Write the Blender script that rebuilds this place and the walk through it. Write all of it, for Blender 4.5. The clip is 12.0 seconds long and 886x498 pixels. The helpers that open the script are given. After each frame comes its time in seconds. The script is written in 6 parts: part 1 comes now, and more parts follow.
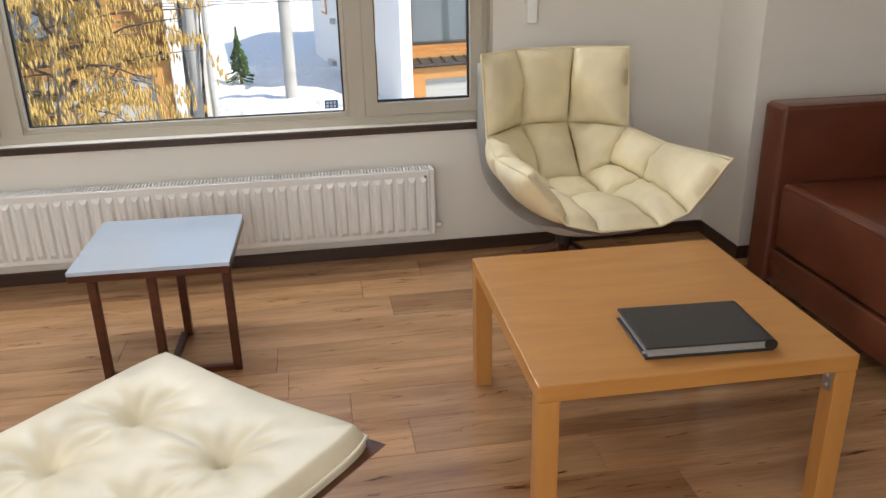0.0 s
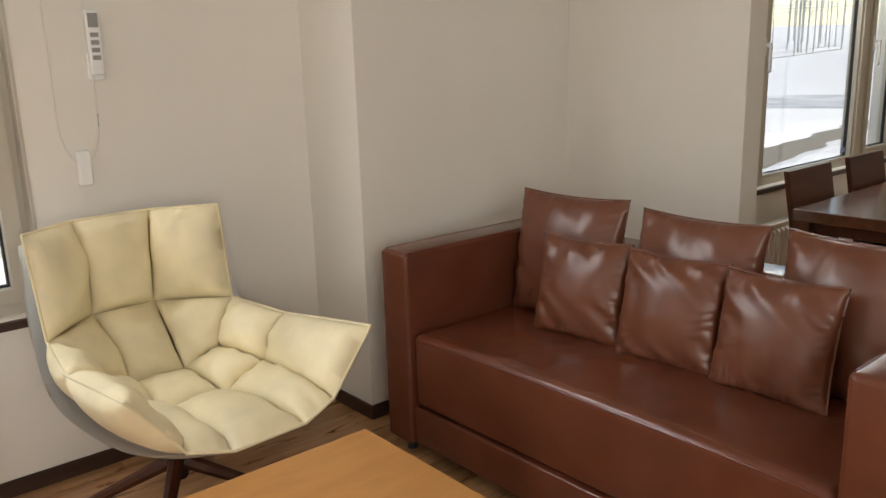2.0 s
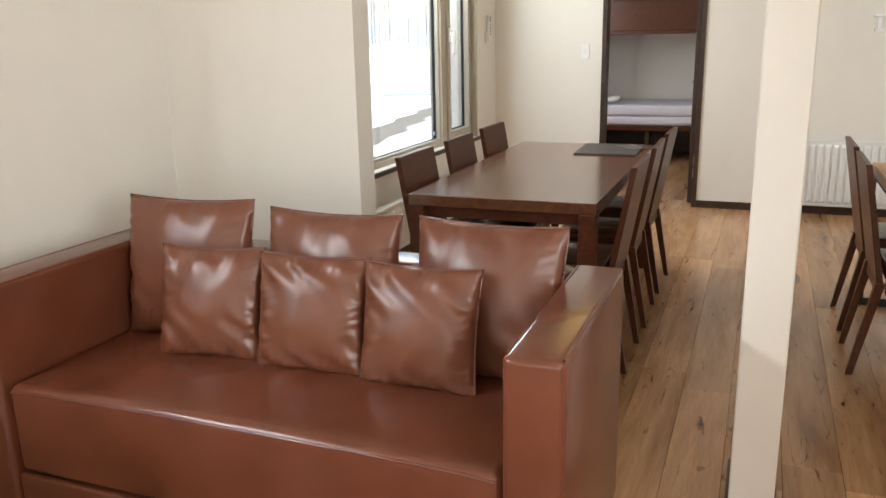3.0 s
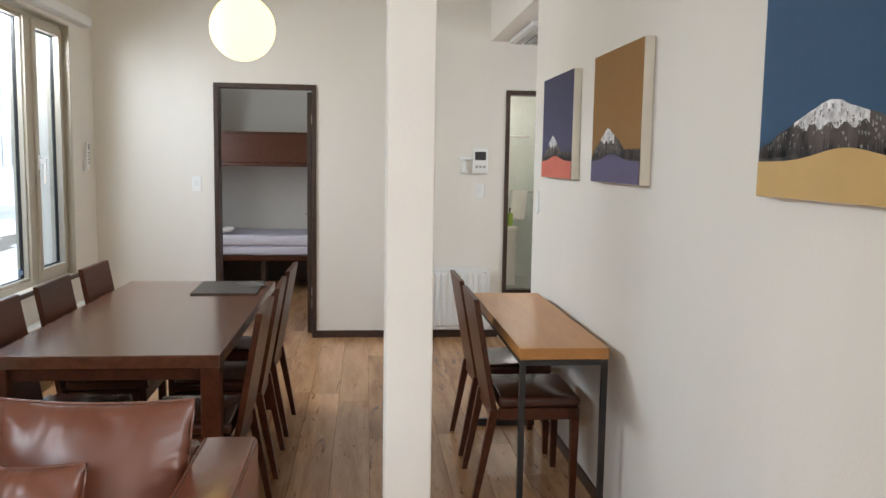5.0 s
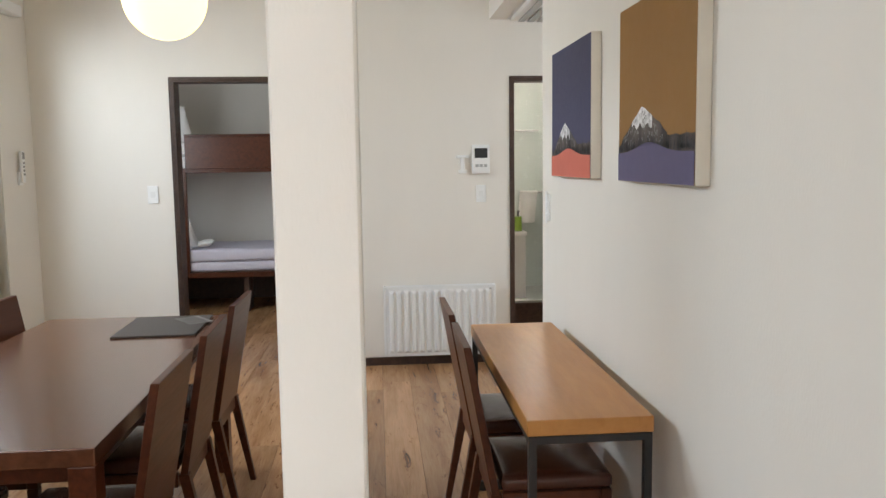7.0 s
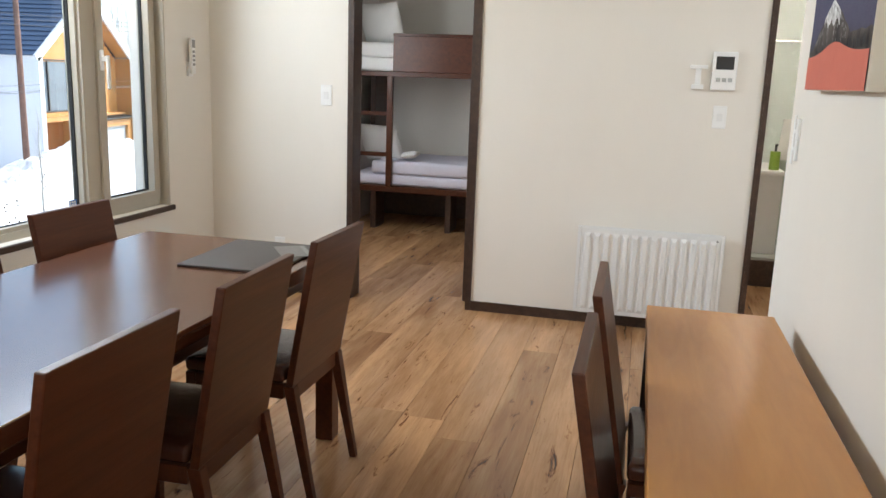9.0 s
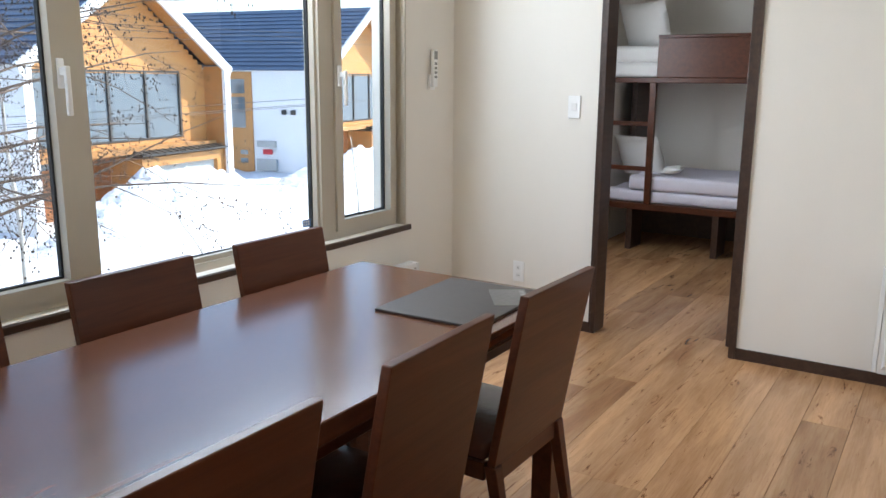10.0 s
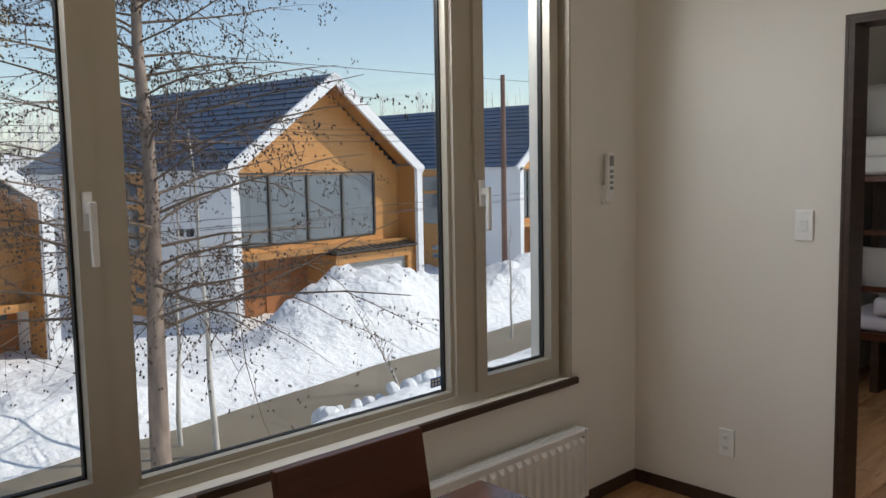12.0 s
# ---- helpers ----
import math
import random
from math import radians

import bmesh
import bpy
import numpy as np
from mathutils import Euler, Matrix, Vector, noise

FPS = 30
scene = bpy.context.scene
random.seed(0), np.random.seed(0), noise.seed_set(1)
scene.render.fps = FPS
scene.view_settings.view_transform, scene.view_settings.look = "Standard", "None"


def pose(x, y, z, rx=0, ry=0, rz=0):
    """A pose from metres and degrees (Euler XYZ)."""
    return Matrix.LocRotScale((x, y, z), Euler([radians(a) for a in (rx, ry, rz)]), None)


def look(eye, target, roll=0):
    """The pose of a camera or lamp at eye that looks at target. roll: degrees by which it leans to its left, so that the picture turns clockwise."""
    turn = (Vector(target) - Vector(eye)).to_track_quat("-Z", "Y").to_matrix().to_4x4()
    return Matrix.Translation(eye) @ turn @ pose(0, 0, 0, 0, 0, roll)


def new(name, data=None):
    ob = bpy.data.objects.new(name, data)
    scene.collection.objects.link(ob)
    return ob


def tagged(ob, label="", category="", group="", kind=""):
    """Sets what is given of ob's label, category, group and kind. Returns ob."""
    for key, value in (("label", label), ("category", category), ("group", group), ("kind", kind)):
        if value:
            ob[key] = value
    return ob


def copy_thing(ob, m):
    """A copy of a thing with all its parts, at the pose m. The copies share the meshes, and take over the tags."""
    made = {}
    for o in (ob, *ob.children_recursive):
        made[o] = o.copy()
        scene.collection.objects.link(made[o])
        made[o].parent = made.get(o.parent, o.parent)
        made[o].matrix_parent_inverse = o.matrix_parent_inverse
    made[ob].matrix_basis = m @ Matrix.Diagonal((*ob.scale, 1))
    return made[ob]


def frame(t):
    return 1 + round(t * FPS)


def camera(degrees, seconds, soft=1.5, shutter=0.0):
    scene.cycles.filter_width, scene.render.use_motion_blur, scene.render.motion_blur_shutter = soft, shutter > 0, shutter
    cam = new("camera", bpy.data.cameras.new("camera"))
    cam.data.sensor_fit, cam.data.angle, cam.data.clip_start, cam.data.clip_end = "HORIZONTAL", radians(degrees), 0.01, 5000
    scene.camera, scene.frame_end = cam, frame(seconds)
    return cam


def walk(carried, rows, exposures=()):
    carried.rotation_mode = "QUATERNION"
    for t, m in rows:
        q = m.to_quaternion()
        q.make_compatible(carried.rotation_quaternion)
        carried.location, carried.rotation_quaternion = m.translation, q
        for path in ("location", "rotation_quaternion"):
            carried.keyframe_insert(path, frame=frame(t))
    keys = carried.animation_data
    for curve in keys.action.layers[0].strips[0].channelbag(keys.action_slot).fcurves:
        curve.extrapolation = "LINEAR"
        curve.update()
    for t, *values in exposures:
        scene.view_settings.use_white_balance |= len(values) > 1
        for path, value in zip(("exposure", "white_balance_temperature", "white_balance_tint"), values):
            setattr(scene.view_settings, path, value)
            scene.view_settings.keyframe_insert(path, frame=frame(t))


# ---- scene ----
cam = camera(57.6, 12.0)
PATH = [
    (0, (0.129, 0.269, 1.377), (0.417, 2.107, 0.645), -1.3),
    (0.5, (0.172, 0.439, 1.399), (0.487, 2.322, 0.806), -0.9),
    (1, (0.223, 0.596, 1.401), (0.653, 2.486, 0.909), -0.7),
    (1.5, (0.219, 0.771, 1.396), (1.03, 2.543, 0.947), -1.7),
    (2, (0.246, 0.886, 1.393), (1.502, 2.372, 0.927), -1.7),
    (2.5, (0.319, 0.982, 1.375), (1.911, 2.085, 0.878), -1.4),
    (3, (0.379, 1.064, 1.38), (2.177, 1.778, 0.87), -1.2),
    (3.5, (0.41, 1.142, 1.386), (2.324, 1.46, 0.897), 0.2),
    (5.5, (0.73, 1.107, 1.441), (2.709, 0.885, 1.252), 0.8),
    (6, (0.953, 1.054, 1.439), (2.937, 0.886, 1.251), -0.3),
    (6.5, (1.204, 1.0, 1.433), (3.186, 0.831, 1.226), -0.9),
    (8.5, (2.23, 0.645, 1.399), (4.191, 0.795, 1.036), 1.5),
    (9, (2.495, 0.592, 1.362), (4.397, 1.05, 0.947), 2.0),
    (9.5, (2.755, 0.623, 1.37), (4.552, 1.383, 0.933), 1.0),
    (10, (3.008, 0.677, 1.382), (4.658, 1.729, 0.968), 0.4),
    (10.5, (3.225, 0.744, 1.418), (4.736, 2.011, 1.085), -0.5),
    (11, (3.422, 0.926, 1.432), (4.892, 2.252, 1.148), -1.7),
    (11.5, (3.612, 1.06, 1.436), (5.057, 2.422, 1.193), -1.5),
    (12, (3.886, 1.142, 1.471), (5.259, 2.584, 1.282), -1.1),
]
EXPOSURES = [(0.0, 1.0, 7000, 12), (0.5, 0.95, 7200, 12), (1.5, 0.88, 7400, 12), (2.0, 1.1, 7500, 12), (2.5, 1.6, 7600, 12), (3.0, 1.97, 7000, 10), (3.5, 2.03, 6650, 10), (5.5, 1.68, 6400, 9), (6.5, 1.72, 6450, 9), (8.5, 1.95, 6400, 9), (9.0, 1.98, 6550, 9), (9.5, 1.98, 6250, 9), (10.5, 1.72, 6150, 9), (11.0, 1.15, 6800, 10), (12.0, 0.6, 6850, 12)]
walk(cam, [(t, look(eye, target, roll)) for t, eye, target, roll in PATH], EXPOSURES)

# ---- world, sun, large lights ----
SUN_DIR = Vector((0.62, -0.42, 0.66)).normalized()
world = bpy.data.worlds.new("sky")
scene.world = world
world.use_nodes = True
wn, wl = world.node_tree.nodes, world.node_tree.links
sky = wn.new("ShaderNodeTexSky")
sky.sky_type, sky.sun_disc = "NISHITA", False
sky.sun_elevation = math.asin(SUN_DIR.z)
sky.sun_rotation = math.atan2(SUN_DIR.x, SUN_DIR.y)
sky.air_density, sky.dust_density = 1.0, 0.25
wl.new(sky.outputs[0], wn["Background"].inputs[0])
wn["Background"].inputs[1].default_value = 0.15
sun = new("sun", bpy.data.lights.new("sun", "SUN"))
sun.data.energy, sun.data.angle, sun.data.color = 3.2, radians(0.5), (1.0, 0.95, 0.87)
sun.matrix_world = look(SUN_DIR * 60, (0, 0, 0))


def added_area_light(name, eye, target, w, h, watts):
    """Added area lamp: plain fill, skylight from behind the walk, or a strip at the head of a window that it passes."""
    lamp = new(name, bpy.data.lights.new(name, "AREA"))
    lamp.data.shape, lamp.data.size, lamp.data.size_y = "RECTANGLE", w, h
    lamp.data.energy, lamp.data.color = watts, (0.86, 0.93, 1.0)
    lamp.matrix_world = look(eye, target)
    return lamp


added_area_light("west_window_light", (-2.13, 1.55, 1.5), (1.0, 1.55, 1.3), 2.2, 1.7, 4)
# fill added before the plain south wall, with no source seen there
added_area_light("south_fill_light", (-0.5, -1.55, 1.55), (-0.3, 2.0, 1.2), 2.0, 1.6, 34)
# fill added in the passage to brighten the dining end; no window there
added_area_light("passage_fill_light", (5.85, -1.55, 1.5), (5.2, 1.5, 0.7), 1.0, 1.4, 6)
# strips added outside both window heads to strengthen the skylight
added_area_light("living_window_light", (-0.4, 3.89, 2.255), (-0.4, 2.89, 1.755), 2.45, 0.10, 27)
added_area_light("dining_window_light", (5.385, 3.405, 2.255), (5.385, 2.405, 1.755), 2.3, 0.10, 20)
# unseen lamp added to fill the bunk room
added_area_light("bunk_fill_light", (8.2, 3.14, 1.5), (8.6, 1.0, 0.8), 0.9, 0.9, 7.5)


# ---- materials ----
def node(nt, kind, **values):
    n = nt.nodes.new(kind)
    for key, value in values.items():
        n.inputs[key].default_value = value
    return n


def base_material(name, color, rough=0.5, metal=0.0):
    m = bpy.data.materials.new(name)
    m.use_nodes = True
    b = m.node_tree.nodes["Principled BSDF"]
    b.inputs["Base Color"].default_value = (*color, 1)
    b.inputs["Roughness"].default_value = rough
    b.inputs["Metallic"].default_value = metal
    return m, m.node_tree, b


def ramp(nt, stops):
    r = nt.nodes.new("ShaderNodeValToRGB")
    e = r.color_ramp.elements
    while len(e) < len(stops):
        e.new(0.5)
    for k, (p, c) in zip(e, stops):
        k.position, k.color = p, (*c, 1)
    return r


def mapped(nt, scale=(1, 1, 1), random_shift=0.0, coord="Object"):
    tc = nt.nodes.new("ShaderNodeTexCoord")
    mp = nt.nodes.new("ShaderNodeMapping")
    mp.inputs["Scale"].default_value = scale
    nt.links.new(tc.outputs[coord], mp.inputs["Vector"])
    if random_shift:
        oi = nt.nodes.new("ShaderNodeObjectInfo")
        mu = nt.nodes.new("ShaderNodeMath")
        mu.operation = "MULTIPLY"
        mu.inputs[1].default_value = random_shift
        nt.links.new(oi.outputs["Random"], mu.inputs[0])
        nt.links.new(mu.outputs[0], mp.inputs["Location"])
    return mp


def mottled(name, color, vary=0.06, scale=3.0, rough=0.6, bump=0.0, bump_scale=200.0, metal=0.0, rough_vary=0.08, stretch=(1, 1, 1)):
    """Paint, plastic, cloth: a colour with slow mottling, fine grain in the gloss and relief."""
    m, nt, b = base_material(name, color, rough, metal)
    mp = mapped(nt, stretch)
    n1 = node(nt, "ShaderNodeTexNoise", Scale=scale, Detail=5.0, Roughness=0.6)
    nt.links.new(mp.outputs[0], n1.inputs["Vector"])
    lo = tuple(max(0, c * (1 - vary)) for c in color)
    hi = tuple(min(1, c * (1 + vary)) for c in color)
    r = ramp(nt, ((0.3, lo), (0.7, hi)))
    nt.links.new(n1.outputs["Fac"], r.inputs[0])
    nt.links.new(r.outputs[0], b.inputs["Base Color"])
    mr = node(nt, "ShaderNodeMapRange", **{"To Min": rough - rough_vary, "To Max": rough + rough_vary})
    n2 = node(nt, "ShaderNodeTexNoise", Scale=scale * 7, Detail=4.0)
    nt.links.new(mp.outputs[0], n2.inputs["Vector"])
    nt.links.new(n2.outputs["Fac"], mr.inputs["Value"])
    nt.links.new(mr.outputs[0], b.inputs["Roughness"])
    if bump:
        n3 = node(nt, "ShaderNodeTexNoise", Scale=bump_scale, Detail=3.0)
        nt.links.new(mp.outputs[0], n3.inputs["Vector"])
        bp = node(nt, "ShaderNodeBump", Strength=bump, Distance=0.002)
        nt.links.new(n3.outputs["Fac"], bp.inputs["Height"])
        nt.links.new(bp.outputs[0], b.inputs["Normal"])
    return m


def wood(name, dark, light, rough=0.4, grain=(1.2, 14, 14), contrast=(0.35, 0.7), shift=0.0, bump=0.08, knots=False):
    """Grain running along the local x axis."""
    m, nt, b = base_material(name, light, rough)
    b.inputs["Specular IOR Level"].default_value = {"stained_wood": 0.32, "stained_tabletop": 1.0}.get(name, 0.5)
    mp = mapped(nt, grain, shift)
    n1 = node(nt, "ShaderNodeTexNoise", Scale=2.2, Detail=8.0, Roughness=0.62, Distortion=0.6)
    nt.links.new(mp.outputs[0], n1.inputs["Vector"])
    r = ramp(nt, ((contrast[0], dark), (contrast[1], light)))
    nt.links.new(n1.outputs["Fac"], r.inputs[0])
    out = r.outputs[0]
    if knots:
        # slow pale and dark passages, then sparse dark cracks and knots
        for size, scale, rough_, twist, stops in (
            ((0.55, 3.2, 3.2), 1.5, 0.55, 0.8, ((0.30, (0.66, 0.58, 0.52)), (0.52, (1, 1, 1)), (0.72, (1.22, 1.2, 1.16)))),
            ((1.9, 11.0, 11.0), 1.3, 0.72, 1.8, ((0.30, (0.12, 0.08, 0.06)), (0.35, (0.50, 0.40, 0.33)), (0.405, (1, 1, 1)))),
            ((5.0, 90.0, 90.0), 1.6, 0.6, 0.3, ((0.30, (0.86, 0.82, 0.78)), (0.55, (1, 1, 1)))),
        ):
            mk = mapped(nt, size, shift * 0.7)
            nk = node(nt, "ShaderNodeTexNoise", Scale=scale, Detail=6.0, Roughness=rough_, Distortion=twist)
            nt.links.new(mk.outputs[0], nk.inputs["Vector"])
            rk = ramp(nt, stops)
            nt.links.new(nk.outputs["Fac"], rk.inputs[0])
            mx = nt.nodes.new("ShaderNodeMix")
            mx.data_type, mx.blend_type = "RGBA", "MULTIPLY"
            mx.inputs[0].default_value = 1.0
            nt.links.new(out, mx.inputs[6])
            nt.links.new(rk.outputs[0], mx.inputs[7])
            out = mx.outputs[2]
    if shift:
        oi = nt.nodes.new("ShaderNodeObjectInfo")
        hs = nt.nodes.new("ShaderNodeHueSaturation")
        mr = node(nt, "ShaderNodeMapRange", **{"To Min": 0.82, "To Max": 1.15})
        nt.links.new(oi.outputs["Random"], mr.inputs["Value"])
        nt.links.new(mr.outputs[0], hs.inputs["Value"])
        nt.links.new(out, hs.inputs["Color"])
        out = hs.outputs[0]
    nt.links.new(out, b.inputs["Base Color"])
    n2 = node(nt, "ShaderNodeTexNoise", Scale=9.0, Detail=6.0)
    nt.links.new(mp.outputs[0], n2.inputs["Vector"])
    mr = node(nt, "ShaderNodeMapRange", **{"To Min": rough - 0.05, "To Max": rough + 0.05})
    nt.links.new(n2.outputs["Fac"], mr.inputs["Value"])
    nt.links.new(mr.outputs[0], b.inputs["Roughness"])
    bp = node(nt, "ShaderNodeBump", Strength=bump, Distance=0.002)
    nt.links.new(n2.outputs["Fac"], bp.inputs["Height"])
    nt.links.new(bp.outputs[0], b.inputs["Normal"])
    return m


def leather(name, color, rough=0.32, wrinkle=0.25):
    m, nt, b = base_material(name, color, rough)
    mp = mapped(nt)
    n1 = node(nt, "ShaderNodeTexNoise", Scale=5.0, Detail=5.0)
    nt.links.new(mp.outputs[0], n1.inputs["Vector"])
    r = ramp(nt, ((0.3, tuple(c * 0.85 for c in color)), (0.7, tuple(min(1, c * 1.12) for c in color))))
    nt.links.new(n1.outputs["Fac"], r.inputs[0])
    nt.links.new(r.outputs[0], b.inputs["Base Color"])
    v = node(nt, "ShaderNodeTexVoronoi", Scale=420.0)
    nt.links.new(mp.outputs[0], v.inputs["Vector"])
    w = node(nt, "ShaderNodeTexNoise", Scale=14.0, Detail=4.0, Distortion=0.7)
    nt.links.new(mp.outputs[0], w.inputs["Vector"])
    b1 = node(nt, "ShaderNodeBump", Strength=0.10, Distance=0.001)
    nt.links.new(v.outputs["Distance"], b1.inputs["Height"])
    b2 = node(nt, "ShaderNodeBump", Strength=wrinkle, Distance=0.003)
    nt.links.new(w.outputs["Fac"], b2.inputs["Height"])
    nt.links.new(b1.outputs[0], b2.inputs["Normal"])
    nt.links.new(b2.outputs[0], b.inputs["Normal"])
    mr = node(nt, "ShaderNodeMapRange", **{"To Min": rough - 0.05, "To Max": rough + 0.05})
    nt.links.new(w.outputs["Fac"], mr.inputs["Value"])
    nt.links.new(mr.outputs[0], b.inputs["Roughness"])
    return m


def glass(name, tint=(1, 1, 1), gloss=1.0):
    m = bpy.data.materials.new(name)
    m.use_nodes = True
    nt = m.node_tree
    nt.nodes.remove(nt.nodes["Principled BSDF"])
    tr = node(nt, "ShaderNodeBsdfTransparent", Color=(*tint, 1))
    gl = node(nt, "ShaderNodeBsdfGlossy", Roughness=0.0)
    fr = nt.nodes.new("ShaderNodeLayerWeight")
    pw = nt.nodes.new("ShaderNodeMath")
    pw.operation = "POWER"
    pw.inputs[1].default_value = 5.0
    nt.links.new(fr.outputs["Facing"], pw.inputs[0])
    mu = nt.nodes.new("ShaderNodeMath")
    mu.operation = "MULTIPLY_ADD"
    mu.inputs[1].default_value = 0.8 * gloss
    mu.inputs[2].default_value = 0.025 * gloss
    mx = nt.nodes.new("ShaderNodeMixShader")
    nt.links.new(pw.outputs[0], mu.inputs[0])
    nt.links.new(mu.outputs[0], mx.inputs[0])
    nt.links.new(tr.outputs[0], mx.inputs[1])
    nt.links.new(gl.outputs[0], mx.inputs[2])
    nt.links.new(mx.outputs[0], nt.nodes["Material Output"].inputs[0])
    return m


def glowing(name, color, strength):
    m, nt, b = base_material(name, color, 0.4)
    b.inputs["Emission Color"].default_value = (*color, 1)
    b.inputs["Emission Strength"].default_value = strength
    return m


M = {}
M["wall"] = mottled("wallpaper_white", (0.82, 0.782, 0.72), 0.025, 1.5, 0.85, 0.28, 190, stretch=(1, 1, 0.35))
M["ceiling"] = mottled("ceiling_white", (0.82, 0.81, 0.79), 0.02, 1.5, 0.9, 0.2, 200)
M["trim"] = wood("dark_trim", (0.034, 0.017, 0.011), (0.07, 0.036, 0.023), 0.42)
M["floor"] = wood("oak_plank", (0.36, 0.190, 0.090), (0.59, 0.343, 0.176), 0.24, (0.9, 9, 9), (0.22, 0.80), 40.0, 0.1, True)
M["subfloor"] = mottled("subfloor", (0.06, 0.04, 0.025), 0.1, 4, 0.9)
M["frame"] = mottled("window_plastic", (0.51, 0.465, 0.385), 0.03, 4, 0.45)
M["gasket"] = mottled("black_rubber", (0.02, 0.02, 0.02), 0.1, 10, 0.7)
# tint darkens the outdoor view to balance it with the room's exposure
M["glass"] = glass("view_dimming_glass", (0.79, 0.80, 0.795), 0.9)
M["clear"] = glass("clear_glass", (0.94, 0.95, 0.945), 0.9)
M["white"] = mottled("white_enamel", (0.80, 0.80, 0.79), 0.02, 6, 0.35)
M["plastic"] = mottled("white_plastic", (0.87, 0.87, 0.86), 0.02, 6, 0.4)
M["grey"] = mottled("grey_plastic", (0.30, 0.30, 0.29), 0.04, 6, 0.5)
M["black"] = mottled("black_metal", (0.018, 0.017, 0.017), 0.15, 12, 0.42, 0.05, 300)
M["dark"] = mottled("dark_plastic", (0.02, 0.02, 0.022), 0.1, 12, 0.35)
M["steel"] = mottled("brushed_steel", (0.55, 0.54, 0.52), 0.06, 30, 0.3, metal=1.0)
M["walnut"] = wood("stained_wood", (0.054, 0.0145, 0.0055), (0.11, 0.032, 0.0125), 0.36, (1.0, 16, 16), (0.3, 0.75), 9.0)
M["tabletop"] = wood("stained_tabletop", (0.085, 0.031, 0.015), (0.145, 0.055, 0.027), 0.20, (1.0, 12, 12), (0.25, 0.75), 0.0, 0.012)
M["beech"] = wood("honey_beech", (0.45, 0.195, 0.050), (0.565, 0.265, 0.074), 0.34, (1.5, 10, 10), (0.25, 0.75), 0.0, 0.04)
M["beech_leg"] = wood("honey_beech_leg", (0.45, 0.195, 0.050), (0.565, 0.265, 0.074), 0.40, (10, 10, 1.5), (0.25, 0.75), 3.0, 0.04)
M["sofa"] = leather("oxblood_leather", (0.135, 0.039, 0.020), 0.21, 0.18)
M["cushion"] = leather("brown_leather", (0.155, 0.052, 0.028), 0.30, 0.06)
M["seat"] = leather("black_brown_leather", (0.075, 0.026, 0.016), 0.21, 0.2)
M["cream"] = leather("cream_leather", (0.80, 0.70, 0.47), 0.45, 0.2)
M["ivory"] = leather("ivory_leather", (0.76, 0.69, 0.52), 0.36, 0.15)
M["shell"] = mottled("white_shell", (0.86, 0.86, 0.85), 0.02, 5, 0.4)
M["shutter"] = mottled("grey_shutter", (0.42, 0.43, 0.42), 0.04, 3, 0.5)
M["cable"] = mottled("cable_white", (0.75, 0.74, 0.70), 0.03, 5, 0.5)


# ---- building helpers ----
def box(bm, x0, x1, y0, y1, z0, z1):
    m = Matrix.Translation(((x0 + x1) / 2, (y0 + y1) / 2, (z0 + z1) / 2)) @ Matrix.Diagonal((x1 - x0, y1 - y0, z1 - z0, 1))
    return bmesh.ops.create_cube(bm, size=1.0, matrix=m)["verts"]


def soft_box(x0, x1, y0, y1, z0, z1, r=0.004, seg=2):
    bm = bmesh.new()
    box(bm, x0, x1, y0, y1, z0, z1)
    bmesh.ops.bevel(bm, geom=bm.edges[:], offset=r, segments=seg, profile=0.5, affect="EDGES")
    return bm


def part(name, bm, mat, parent=None, label="", smooth=False, flat=35):
    me = bpy.data.meshes.new(name)
    bm.normal_update()
    if smooth:
        for f in bm.faces:
            f.smooth = True
        for e in bm.edges:
            if len(e.link_faces) == 2 and e.calc_face_angle(0) > radians(flat):
                e.smooth = False
    bm.to_mesh(me)
    bm.free()
    me.materials.append(mat)
    ob = new(name, me)
    if parent:
        ob.parent = parent
    if label:
        ob["label"] = label
    return ob


def same_part(name, source, parent, m):
    ob = new(name, source.data)
    ob.parent = parent
    ob.matrix_local = m
    return ob


def thing(name, m, label, category, group="", kind=""):
    ob = new(name)
    ob.empty_display_size = 0.1
    ob.matrix_world = m
    return tagged(ob, label, category, group, kind)


def setting(name, bm, mat, label="", category=""):
    return tagged(part(name, bm, mat), label, category, kind="structure")


def tube(points, radius, sides=8, closed=False, radii=None):
    """A round bar along a line of points."""
    bm = bmesh.new()
    pts = [Vector(p) for p in points]
    rings = []
    n = len(pts)
    up = Vector((0, 0, 1))
    for i, p in enumerate(pts):
        a = pts[i - 1] if (i or closed) else pts[i]
        b = pts[(i + 1) % n] if (i < n - 1 or closed) else pts[i]
        d = (b - a).normalized()
        side = d.cross(up)
        side = d.cross(Vector((1, 0, 0))) if side.length < 0.05 else side
        side.normalize()
        top = side.cross(d)
        r = radii[i] if radii else radius
        rings.append([bm.verts.new(p + r * (math.cos(k * math.tau / sides) * side + math.sin(k * math.tau / sides) * top)) for k in range(sides)])
    for i in range(n if closed else n - 1):
        a, b = rings[i], rings[(i + 1) % n]
        for k in range(sides):
            bm.faces.new((a[k], a[(k + 1) % sides], b[(k + 1) % sides], b[k]))
    if not closed:
        bm.faces.new(rings[0][::-1])
        bm.faces.new(rings[-1])
    bmesh.ops.recalc_face_normals(bm, faces=bm.faces)
    return bm


